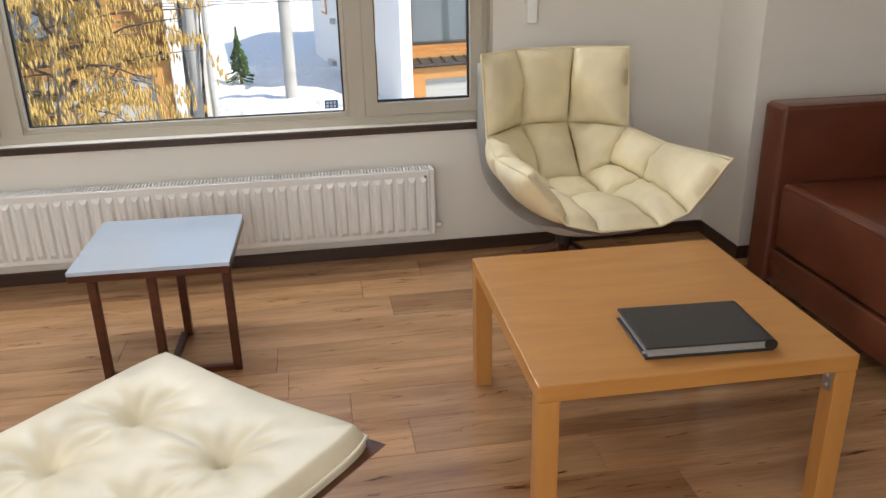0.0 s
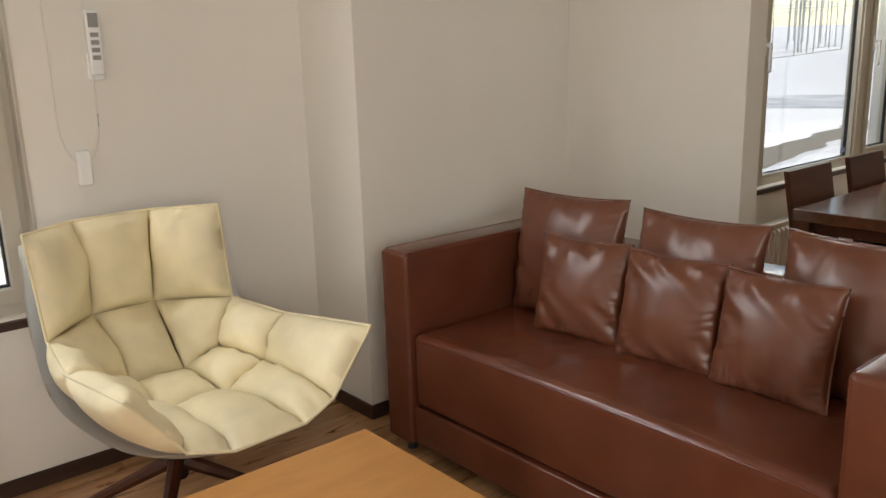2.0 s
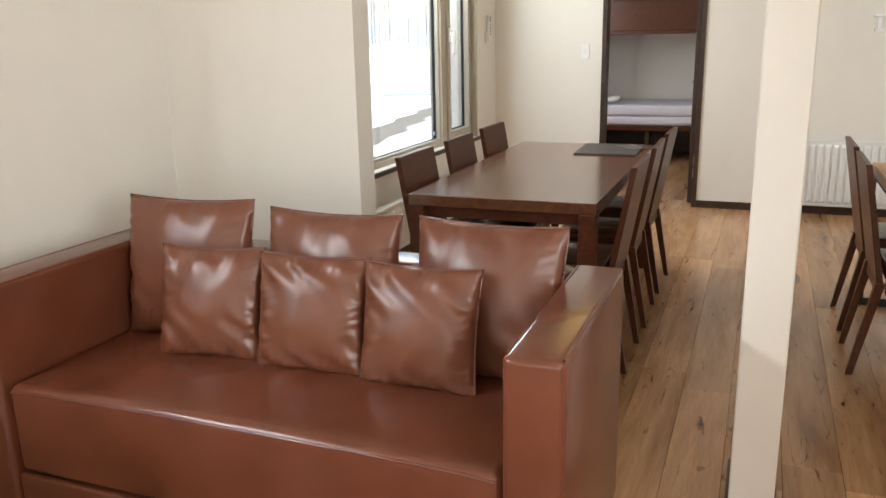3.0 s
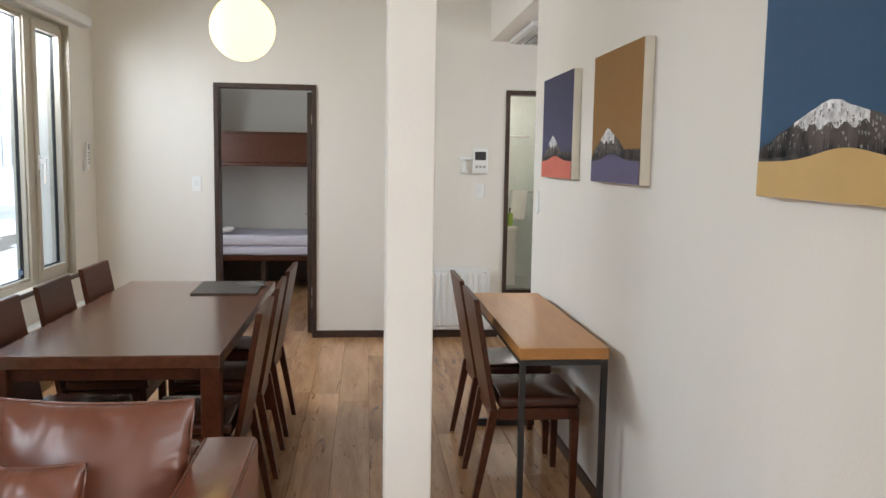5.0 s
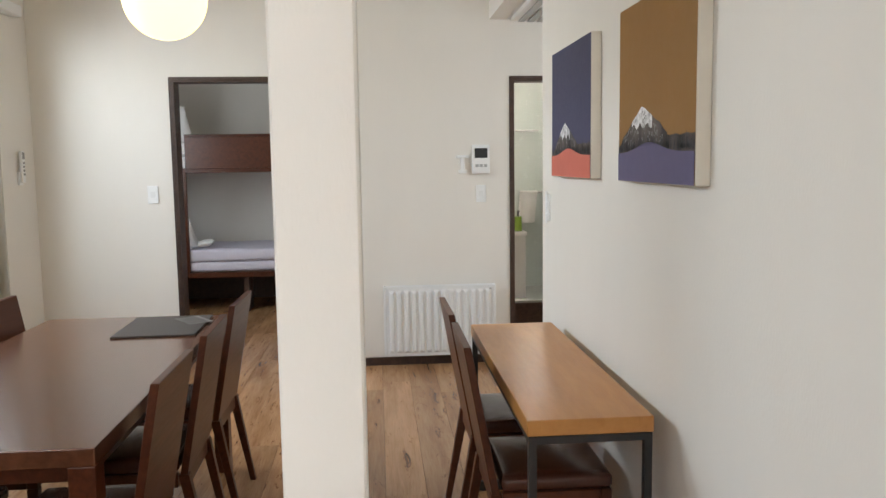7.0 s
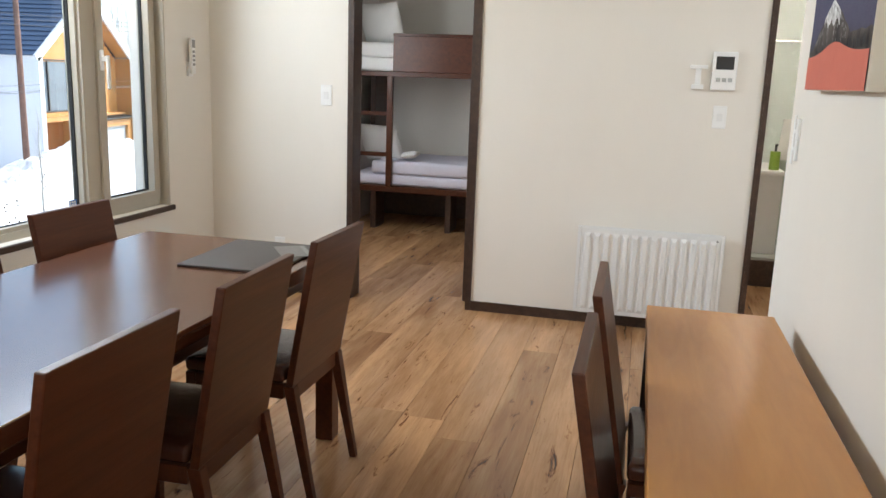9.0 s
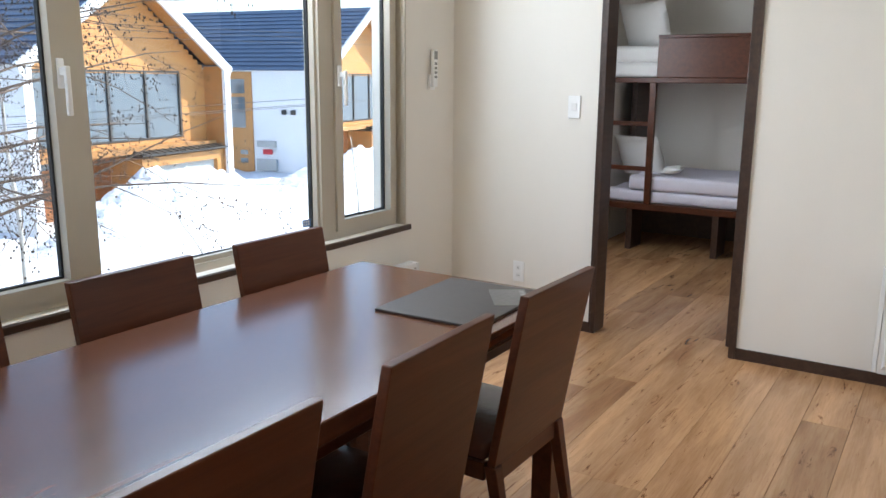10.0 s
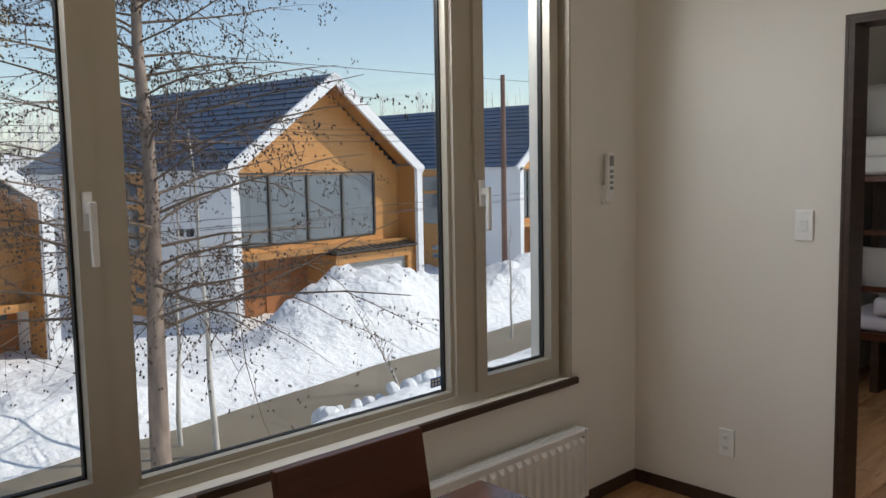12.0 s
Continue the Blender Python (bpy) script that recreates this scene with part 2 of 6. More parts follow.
def pierced(name, axis, a0, a1, t0, t1, z0, z1, holes=(), label="", mat="wall"):
    """A wall along x or y from a0 to a1, between the faces t0 and t1, with openings (a0, a1, z0, z1) through it."""
    bm = bmesh.new()
    cuts = sorted({a0, a1, *[h[0] for h in holes], *[h[1] for h in holes]})
    for u, v in zip(cuts, cuts[1:]):
        spans = sorted((h[2], h[3]) for h in holes if h[0] <= u and h[1] >= v)
        low = z0
        for s, e in [*spans, (z1, z1)]:
            if s > low:
                box(bm, *((u, v, t0, t1) if axis == "x" else (t0, t1, u, v)), low, s)
            low = e
    bmesh.ops.remove_doubles(bm, verts=bm.verts[:], dist=1e-5)
    inner = [f for f in bm.faces if sum(1 for g in bm.faces if g is not f and (g.calc_center_median() - f.calc_center_median()).length < 1e-5)]
    bmesh.ops.delete(bm, geom=inner, context="FACES_ONLY")
    return setting(name, bm, M[mat], label, "wall")

# ---- the plan ----
XW, XP, XS0, XS1, XE = -2.2, 1.93, 3.09, 3.215, 7.09
YP, Y1, Y2, Y3, YS = 0.135, 3.70, 3.34, 3.215, 2.475
H = 3.05
W1 = (-1.70, 0.90, 0.60, 2.35)
W2 = (4.17, 6.60, 0.59, 2.35)
DOOR = (1.527, 2.297, 2.01)
BATH = (-0.72, -0.012, 2.005)

pierced("wall_north_1", "x", XW - 0.2, XP, Y1, Y1 + 0.22, 0, H, [W1], "white papered living room wall with a wide window")
pierced("wall_north_2", "x", XP, XS0, Y2, Y1 + 0.22, 0, H, [], "white papered pier standing out from the window wall")
pierced("wall_north_3", "x", XS1, XE, Y3, Y3 + 0.22, 0, H, [W2], "white papered dining wall with a wide window")
pierced("wall_stub", "y", YS, Y1 + 0.22, XS0, XS1, 0, H, [], "white papered wall stub behind the sofa")
pierced("wall_east", "y", -1.6, Y3 + 0.22, XE, XE + 0.12, 0, H, [(DOOR[0], DOOR[1], 0, DOOR[2]), (BATH[0], BATH[1], 0, BATH[2])], "white papered wall with two doorways")
pierced("wall_south_1", "x", 1.3, 5.29, YP - 0.12, YP, 0, H, [], "white papered wall hung with mountain paintings")
pierced("wall_south_2", "x", 5.29, XE, YP - 0.12, YP, 2.40, H, [], "white bulkhead over the passage")
pierced("wall_south_3", "x", XW - 0.2, 1.42, -1.72, -1.6, 0, H, [], "plain white wall")
pierced("wall_south_4", "y", -1.6, YP - 0.12, 1.3, 1.42, 0, H, [], "plain white wall")
pierced("wall_west", "y", -1.6, Y1, XW - 0.2, XW, 0, H, [], "plain white wall")
pierced("wall_passage_1", "y", -1.6, YP - 0.12, 5.17, 5.29, 0, H, [], "plain white passage wall")
pierced("wall_passage_2", "x", 5.17, 9.4, -1.72, -1.6, 0, H, [], "plain white passage wall")
pierced("wall_bunk_1", "y", 0.90, Y3 + 0.22, 10.35, 10.47, 0, H, [], "grey-white bunk room wall")
pierced("wall_bunk_2", "x", XE + 0.12, 10.35, Y3, Y3 + 0.22, 0, H, [], "grey-white bunk room wall")
pierced("wall_bunk_3", "x", XE + 0.12, 10.35, 0.78, 0.90, 0, H, [], "plain white wall between bunk room and bathroom")
pierced("wall_bath", "y", -1.6, 0.78, 9.28, 9.40, 0, H, [], "pale green-white bathroom wall")
bm = bmesh.new()
box(bm, XW - 0.2, 10.47, -1.72, Y1 + 0.22, H, H + 0.2)
setting("ceiling", bm, M["ceiling"], "plain white ceiling", "ceiling")
bm = bmesh.new()
box(bm, 5.29, XE, -1.6, YP - 0.122, 2.40, 2.48)
setting("ceiling_passage", bm, M["ceiling"], "lower white passage ceiling", "ceiling")
bm = bmesh.new()
box(bm, XW - 0.2, 10.47, -1.72, Y1 + 0.22, -0.25, -0.014)
floor = setting("floor", bm, M["subfloor"], "brown oak plank floor with knots and dark cracks", "floor")

# free-standing pillar
bm = soft_box(2.609, 2.738, 0.952, 1.075, 0, H, 0.004, 1)
box(bm, 2.7385, 2.865, 0.955, 1.072, 0, H)
pillar = setting("pillar", bm, M["wall"], "square white papered pillar standing free in the room", "pillar")
bm = bmesh.new()
for b in ((2.599, 2.876, 0.942, 0.952), (2.599, 2.876, 1.075, 1.085), (2.599, 2.609, 0.952, 1.075), (2.866, 2.876, 0.952, 1.075)):
    box(bm, *b, 0, 0.05)
setting("baseboard_pillar", bm, M["trim"], "dark brown baseboard round the pillar", "baseboard")


def baseboard(name, *boxes):
    bm = bmesh.new()
    for b in boxes:
        box(bm, *b, 0.0, 0.055)
        box(bm, b[0] + 0.003, b[1] - 0.003, b[2] + 0.003, b[3] - 0.003, 0.055, 0.058)
    return setting(name, bm, M["trim"], "dark brown wooden baseboard", "baseboard")


baseboard("baseboard_north", (XW, XP - 0.01, Y1 - 0.01, Y1), (XP - 0.01, XP, Y2 - 0.01, Y1), (XP, XS0, Y2 - 0.01, Y2))
baseboard("baseboard_stub", (XS0 - 0.01, XS0, YS - 0.01, Y2 - 0.01), (XS0, XS1 + 0.01, YS - 0.01, YS), (XS1, XS1 + 0.01, YS, Y3))
baseboard("baseboard_dining", (XS1 + 0.01, XE, Y3 - 0.01, Y3), (XE - 0.01, XE, DOOR[1], Y3 - 0.01), (XE - 0.01, XE, 0.03, DOOR[0]))
baseboard("baseboard_south", (1.3, 5.30, YP, YP + 0.01), (5.29, 5.30, -1.6, YP))
baseboard("baseboard_west", (XW, XW + 0.01, -1.6, Y1 - 0.01))


def window(name, x0, x1, z0, z1, y, cuts, label):
    """A fixed pane between two opening casements; y is the room face of the wall."""
    w = thing(name, pose(0, 0, 0), label, "window", kind="structure")
    yf = y + 0.055
    bm = bmesh.new()
    box(bm, x0, x1, yf, yf + 0.09, z0, z0 + 0.035)
    box(bm, x0, x1, yf, yf + 0.09, z1 - 0.04, z1)
    box(bm, x0, x0 + 0.035, yf, yf + 0.09, z0 + 0.035, z1 - 0.04)
    box(bm, x1 - 0.035, x1, yf, yf + 0.09, z0 + 0.035, z1 - 0.04)
    part("window_frame", bm, M["frame"], w)
    # stepped cream lining of the opening
    bm = bmesh.new()
    box(bm, x1 - 0.012, x1 - 0.001, y - 0.006, yf - 0.001, z0 + 0.001, z1 - 0.001)
    box(bm, x0 + 0.001, x0 + 0.012, y - 0.006, yf - 0.001, z0 + 0.001, z1 - 0.001)
    box(bm, x0 + 0.012, x1 - 0.012, y - 0.006, yf - 0.001, z1 - 0.013, z1 - 0.001)
    part("lining", bm, M["frame"], w)
    part("window_sill", soft_box(x0 - 0.035, x1 + 0.035, y - 0.018, yf - 0.002, z0 - 0.03, z0 - 0.001, 0.004), M["trim"], w, "dark brown wooden window sill")
    for k, (a, b, casement) in enumerate(cuts):
        edge = 0.052 if casement else 0.016
        zb, zt = z0 + 0.036 + (0.004 if casement else 0), z1 - 0.042
        ya, yb = (yf - 0.018, yf + 0.05) if casement else (yf + 0.012, yf + 0.07)
        bm = bmesh.new()
        box(bm, a - edge, b + edge, ya, yb, zb, zb + edge + (0 if casement else 0.004))
        box(bm, a - edge, b + edge, ya, yb, zt - edge, zt)
        box(bm, a - edge, a, ya, yb, zb + edge, zt - edge)
        box(bm, b, b + edge, ya, yb, zb + edge, zt - edge)
        sash = part("sash", bm, M["frame"], w)
        bm = bmesh.new()
        g = 0.007
        z2, z3 = zb + edge, zt - edge
        yg = yb - 0.018
        box(bm, a, b, yg - 0.01, yg + 0.01, z2, z2 + g)
        box(bm, a, b, yg - 0.01, yg + 0.01, z3 - g, z3)
        box(bm, a, a + g, yg - 0.01, yg + 0.01, z2 + g, z3 - g)
        box(bm, b - g, b, yg - 0.01, yg + 0.01, z2 + g, z3 - g)
        part("gasket", bm, M["gasket"], sash, "black rubber gasket")
        bm = bmesh.new()
        box(bm, a + 0.002, b - 0.002, yg - 0.003, yg + 0.003, z2 + 0.002, z3 - 0.002)
        p = part("pane", bm, M["clear" if name == "window_1" else "glass"], sash, "window glass pane")
        p.visible_shadow = False
        if casement:
            side = b + edge * 0.5 if casement == "left" else a - edge * 0.5
            zc = z0 + 0.80
            bm = soft_box(side - 0.012, side + 0.012, ya - 0.012, ya, zc - 0.05, zc + 0.05, 0.003)
            h = part("handle", bm, M["frame"] if name == "window_1" else M["plastic"], sash, "pale window handle")
            bm = soft_box(side - 0.009, side + 0.009, ya - 0.05, ya - 0.034, zc - 0.14, zc + 0.025, 0.004)
            box(bm, side - 0.008, side + 0.008, ya - 0.04, ya - 0.008, zc - 0.005, zc + 0.02)
            part("grip", bm, M["frame"] if name == "window_1" else M["plastic"], h)
    # mullions between the sashes
    bm = bmesh.new()
    for (a0, b0, c0), (a1, b1, c1) in zip(cuts, cuts[1:]):
        e0, e1 = (0.052 if c0 else 0.016), (0.052 if c1 else 0.016)
        box(bm, b0 + e0 + 0.001, a1 - e1 - 0.001, yf - 0.004, yf + 0.088, z0 + 0.036, z1 - 0.041)
    part("mullion", bm, M["frame"], w)
    return w


window("window_1", *W1, Y1, [(-1.61, -1.19, "left"), (-1.04, 0.262, ""), (0.401, 0.812, "right")], "wide cream-framed window with a fixed pane between casements")
window("window_2", *W2, Y3, [(4.25, 4.62, "left"), (4.761, 5.953, ""), (6.122, 6.515, "right")], "wide cream-framed window with a fixed pane between casements")


def doorway(name, x, y0, y1, z1, depth, label):
    d = thing(name, pose(0, 0, 0), label, "doorway", kind="structure")
    bm = bmesh.new()
    for a, b, c, e in ((y0, y0 + 0.022, 0, z1), (y1 - 0.022, y1, 0, z1), (y0 + 0.022, y1 - 0.022, z1 - 0.022, z1)):
        box(bm, x - 0.012, x + depth + 0.012, a, b, c, e)
    part("door_frame", bm, M["trim"], d, "dark brown door frame")
    bm = bmesh.new()
    for a, b, c, e in ((y0 - 0.012, y0 - 0.0005, 0, z1 + 0.012), (y1 + 0.0005, y1 + 0.012, 0, z1 + 0.012), (y0 - 0.0005, y1 + 0.0005, z1 + 0.0005, z1 + 0.012)):
        box(bm, x - 0.014, x - 0.001, a, b, c, e)
    part("architrave", bm, M["trim"], d)
    return d


d1 = doorway("door_1", XE, *DOOR, 0.12, "dark brown doorway with its door standing open into the bunk room")
bm = soft_box(XE + 0.13, XE + 0.13 + 0.70, DOOR[0] + 0.034, DOOR[0] + 0.07, 0.012, DOOR[2] - 0.036, 0.002, 1)
leaf = part("door_leaf", bm, M["trim"], d1, "dark brown door leaf, open")
for z in (0.22, 0.32, 1.72):
    part("hinge", soft_box(XE + 0.100, XE + 0.129, DOOR[0] + 0.030, DOOR[0] + 0.036, z, z + 0.075, 0.002, 1), M["steel"], leaf, "steel hinge")
for s in (1,):
    bm = tube([(XE + 0.76, DOOR[0] + 0.07, 0.96), (XE + 0.76, DOOR[0] + 0.115, 0.96), (XE + 0.65, DOOR[0] + 0.12, 0.96)], 0.009)
    part("door_handle", bm, M["steel"], leaf, "steel lever handle", True)
d2 = doorway("door_2", XE, *BATH, 0.12, "dark brown doorway to the bathroom")


# ---- living room things ----
def puff(nx, ny, w, h, depth, seed, pinch=0.8, crease=0.0, belly=0.55):
    """A stuffed cushion in the local x-z plane, thickness along y, with pulled-in edges and drawn corners."""
    rng = random.Random(seed)
    bm = bmesh.new()
    grid = {}
    ph = rng.uniform(0, 6)
    for side in (-1, 1):
        for i in range(nx + 1):
            for j in range(ny + 1):
                u, v = i / nx * 2 - 1, j / ny * 2 - 1
                edge = i in (0, nx) or j in (0, ny)
                if edge and side == 1:
                    grid[side, i, j] = grid[-1, i, j]
                    continue
                t = max(0.0, (1 - u * u) * (1 - v * v)) ** belly
                pull = 1 - 0.055 * pinch * (1 - abs(u) ** 2) * (abs(v) ** 3)
                pull2 = 1 - 0.055 * pinch * (1 - abs(v) ** 2) * (abs(u) ** 3)
                wr = crease * 0.011 * math.sin(9 * u + 5 * v + ph + 2.2 * math.sin(4 * v + ph)) * (abs(u) ** 2 + abs(v) ** 2) * t ** 0.5
                wr += crease * 0.003 * noise.noise(Vector((u * 3 + seed, v * 3, side)))
                near = max(abs(u), abs(v)) ** 5
                wr += crease * 0.012 * near * t ** 0.5 * math.sin((30 * v if abs(u) > abs(v) else 30 * u) + 3 * math.sin(7 * (u - v) + ph))
                rim = 0.004 * math.sin(26 * (u + v) + ph) * crease if edge else 0
                grid[side, i, j] = bm.verts.new((u * w / 2 * pull2, side * (depth / 2 * t + wr * (0 if edge else 1)) + rim, v * h / 2 * pull))
    for side in (-1, 1):
        for i in range(nx):
            for j in range(ny):
                f = [grid[side, i, j], grid[side, i + 1, j], grid[side, i + 1, j + 1], grid[side, i, j + 1]]
                bm.faces.new(f if side == -1 else f[::-1])
    bmesh.ops.recalc_face_normals(bm, faces=bm.faces)
    return bm


def rim_seam(w, h, pinch, r=0.003):
    pts = []
    n = 14
    for k in range(4 * n):
        s, q = divmod(k, n)
        t = q / n * 2 - 1
        u, v = ((t, -1), (1, t), (-t, 1), (-1, -t))[s]
        pts.append((u * w / 2 * (1 - 0.055 * pinch * (1 - v * v) * abs(u) ** 3), 0, v * h / 2 * (1 - 0.055 * pinch * (1 - u * u) * abs(v) ** 3)))
    return tube(pts, r, 5, True)


# sofa: length along y, facing west
SX0, SX1, SY0, SY1, SZ = 1.837, 2.56, 1.388, 3.105, 0.752
sofa = thing("sofa", pose(SX0, SY0, 0), "oxblood brown leather two-seat sofa with square arms", "sofa")
L, D, A = SY1 - SY0, SX1 - SX0, 0.135


def slab(x0, x1, y0, y1, z0, z1, r, seg=4):
    return soft_box(x0, x1, y0, y1, z0, z1, r, seg)


def arm_mesh(y0):
    return slab(0, D, y0, y0 + A, 0.05, SZ, 0.018)


part("arm", arm_mesh(0), M["sofa"], sofa, "", True, 60)
part("arm", arm_mesh(L - A), M["sofa"], sofa, "", True, 60)
part("backrest", slab(D - 0.14, D - 0.002, A + 0.002, L - A - 0.002, 0.05, SZ - 0.004, 0.018), M["sofa"], sofa, "", True, 60)
bm = slab(0.016, D - 0.142, A + 0.003, L - A - 0.003, 0.20, 0.462, 0.028, 5)
bmesh.ops.subdivide_edges(bm, edges=[e for e in bm.edges if e.calc_length() > 0.3], cuts=14, use_grid_fill=True)
for v in bm.verts:
    if v.co.z > 0.40:
        s = (v.co.y - A) / (L - 2 * A)
        v.co.z += 0.018 * max(0, math.sin(math.pi * s)) ** 0.4 * (1 if v.co.z > 0.44 else 0.4) + 0.004 * noise.noise(Vector((v.co.x * 6, v.co.y * 4, 1)))
part("seat", bm, M["sofa"], sofa, "", True, 60)
part("front_rail", slab(0.012, 0.05, A + 0.003, L - A - 0.003, 0.06, 0.198, 0.008, 2), M["sofa"], sofa, "", True, 60)
part("piping", tube([(0.020, A + 0.02 + (L - 2 * A - 0.04) * k / 20, 0.447 + 0.014 * math.sin(math.pi * k / 20) ** 0.4) for k in range(21)], 0.0045, 6), M["sofa"], sofa, "", True)
for y0 in (0, L - A):
    pts = [(0.004, y0 + 0.008, 0.06), (0.004, y0 + 0.008, SZ - 0.012), (0.02, y0 + 0.008, SZ - 0.003), (D - 0.02, y0 + 0.008, SZ - 0.003)]
    part("piping", tube(pts, 0.0035, 6), M["sofa"], sofa, "", True)
    pts = [(0.004, y0 + A - 0.008, 0.06), (0.004, y0 + A - 0.008, SZ - 0.012), (0.02, y0 + A - 0.008, SZ - 0.003), (D - 0.02, y0 + A - 0.008, SZ - 0.003)]
    part("piping", tube(pts, 0.0035, 6), M["sofa"], sofa, "", True)
for fx in (0.06, D - 0.08):
    for fy in (0.06, L - 0.06):
        bm = bmesh.new()
        bmesh.ops.create_cone(bm, segments=14, radius1=0.02, radius2=0.025, depth=0.05, cap_ends=True, matrix=Matrix.Translation((fx, fy, 0.025)))
        part("foot", bm, M["black"], sofa, "black sofa foot", True)


def cushion(x, y, z, size, tilt, turn, seed, label, group):
    """Stands on its lower edge, leaning back; z is the height of that edge."""
    m = pose(x, y, z, 0, 0, 0) @ pose(0, 0, 0, 0, 0, turn - 90) @ pose(0, 0, 0, -tilt, 0, 0)
    c = thing("cushion", m, label, "cushion", group)
    lift = pose(0, 0, size * 0.5 * 0.97)
    b = part("cover", puff(40, 40, size, size, size * 0.34, seed, 1.0, 0.6, 0.48), M["cushion"], c, "", True, 80)
    b.matrix_local = lift
    s = part("seam", rim_seam(size, size, 1.0), M["cushion"], c, "stitched edge seam", True)
    s.matrix_local = lift
    return c


big, small = "large brown leather back cushion leaning on the sofa back", "small brown leather cushion standing on the sofa seat"
cushion(2.345, 2.725, 0.465, 0.455, 10, 4, 1, big, "large sofa cushions")
cushion(2.345, 2.215, 0.465, 0.44, 10, 0, 2, big, "large sofa cushions")
cushion(2.335, 1.735, 0.465, 0.44, 12, -3, 3, big, "large sofa cushions")
cushion(2.21, 2.545, 0.470, 0.338, 13, 7, 4, small, "small sofa cushions")
cushion(2.21, 2.205, 0.470, 0.338, 13, 4, 5, small, "small sofa cushions")
cushion(2.20, 1.875, 0.470, 0.338, 13, 0, 6, small, "small sofa cushions")

# coffee table
ct = thing("coffee_table", pose(0.966, 2.159, 0, 0, 0, -0.5), "square honey-coloured wooden coffee table with straight legs", "table")
c = 0.391
part("tabletop", soft_box(-c, c, -c, c, 0.387, 0.43, 0.003), M["beech"], ct)
for sx in (-1, 1):
    for sy in (-1, 1):
        x0, y0 = sx * (c - 0.027), sy * (c - 0.027)
        leg = part("leg", soft_box(x0 - 0.026, x0 + 0.026, y0 - 0.026, y0 + 0.026, 0, 0.386, 0.002, 1), M["beech_leg"], ct)
        bm = soft_box(x0 - sx * 0.0275 - 0.0015, x0 - sx * 0.0275 + 0.0015, y0 - 0.018, y0 + 0.018, 0.327, 0.385, 0.001, 1)
        br = part("bracket", bm, M["steel"], leg, "steel corner bracket")
        bm = bmesh.new()
        for dz in (0.342, 0.367):
            bmesh.ops.create_uvsphere(bm, u_segments=8, v_segments=5, radius=0.005, matrix=Matrix.Translation((x0 - sx * 0.029, y0, dz)))
        part("screw", bm, M["grey"], br, "", True)

# ring binder on the coffee table
bd = thing("ring_binder", pose(1.01, 1.94, 0.4305, 0, 0, -3), "closed black leatherette ring binder lying on the coffee table", "binder")
part("cover", soft_box(-0.155, 0.155, -0.11, 0.11, 0.026, 0.031, 0.002), M["dark"], bd)
part("cover", soft_box(-0.155, 0.155, -0.11, 0.11, 0.0, 0.005, 0.002), M["dark"], bd)
bm = bmesh.new()
bmesh.ops.create_cone(bm, segments=16, radius1=0.0155, radius2=0.0155, depth=0.218, cap_ends=True, matrix=pose(0.155, 0, 0.0155, 90, 0, 0))
part("spine", bm, M["dark"], bd, "", True)
bm = bmesh.new()
box(bm, -0.146, 0.15, -0.104, 0.104, 0.0055, 0.0245)
part("pages", bm, M["grey"], bd, "clear plastic page sleeves")
bm = bmesh.new()
bmesh.ops.create_cone(bm, segments=12, radius1=0.004, radius2=0.004, depth=0.012, cap_ends=True, matrix=pose(-0.152, -0.1, 0.016, 0, 90, 0))
part("rivet", bm, M["steel"], bd, "steel rivet", True)

# small side table
st = thing("side_table", pose(-0.428, 3.012, 0, 0, 0, -1.5), "small side table with pale laminate top on dark wood legs", "table")
hx, hy = 0.254, 0.245
# blue of the reflected sky is put into the top's base colour
part("tabletop", soft_box(-hx, hx, -hy, hy, 0.385, 0.40, 0.002), mottled("sky_tinted_laminate", (0.46, 0.54, 0.64), 0.02, 8, 0.14), st, "pale laminate top with the sky's blue reflection in its colour")
part("apron", soft_box(-hx + 0.001, hx - 0.001, -hy + 0.001, hy - 0.001, 0.362, 0.384, 0.002, 1), M["walnut"], st)
for x, y_ in ((-hx + 0.07, -hy + 0.016), (hx - 0.016, -hy + 0.016), (0.0, -hy + 0.016), (0.03, hy - 0.18)):
    part("leg", soft_box(x - 0.014, x + 0.014, y_ - 0.013, y_ + 0.013, 0, 0.361, 0.002, 1), M["walnut"], st)
part("foot_rail", soft_box(-hx + 0.085, -0.0145, -hy + 0.004, -hy + 0.028, 0.0, 0.02, 0.002, 1), M["walnut"], st)
part("foot_rail", soft_box(0.0145, hx - 0.031, -hy + 0.004, -hy + 0.028, 0.0, 0.02, 0.002, 1), M["walnut"], st)
part("foot_rail", soft_box(0.005, 0.029, -hy + 0.030, hy - 0.195, 0.0, 0.02, 0.002, 1), M["walnut"], st)

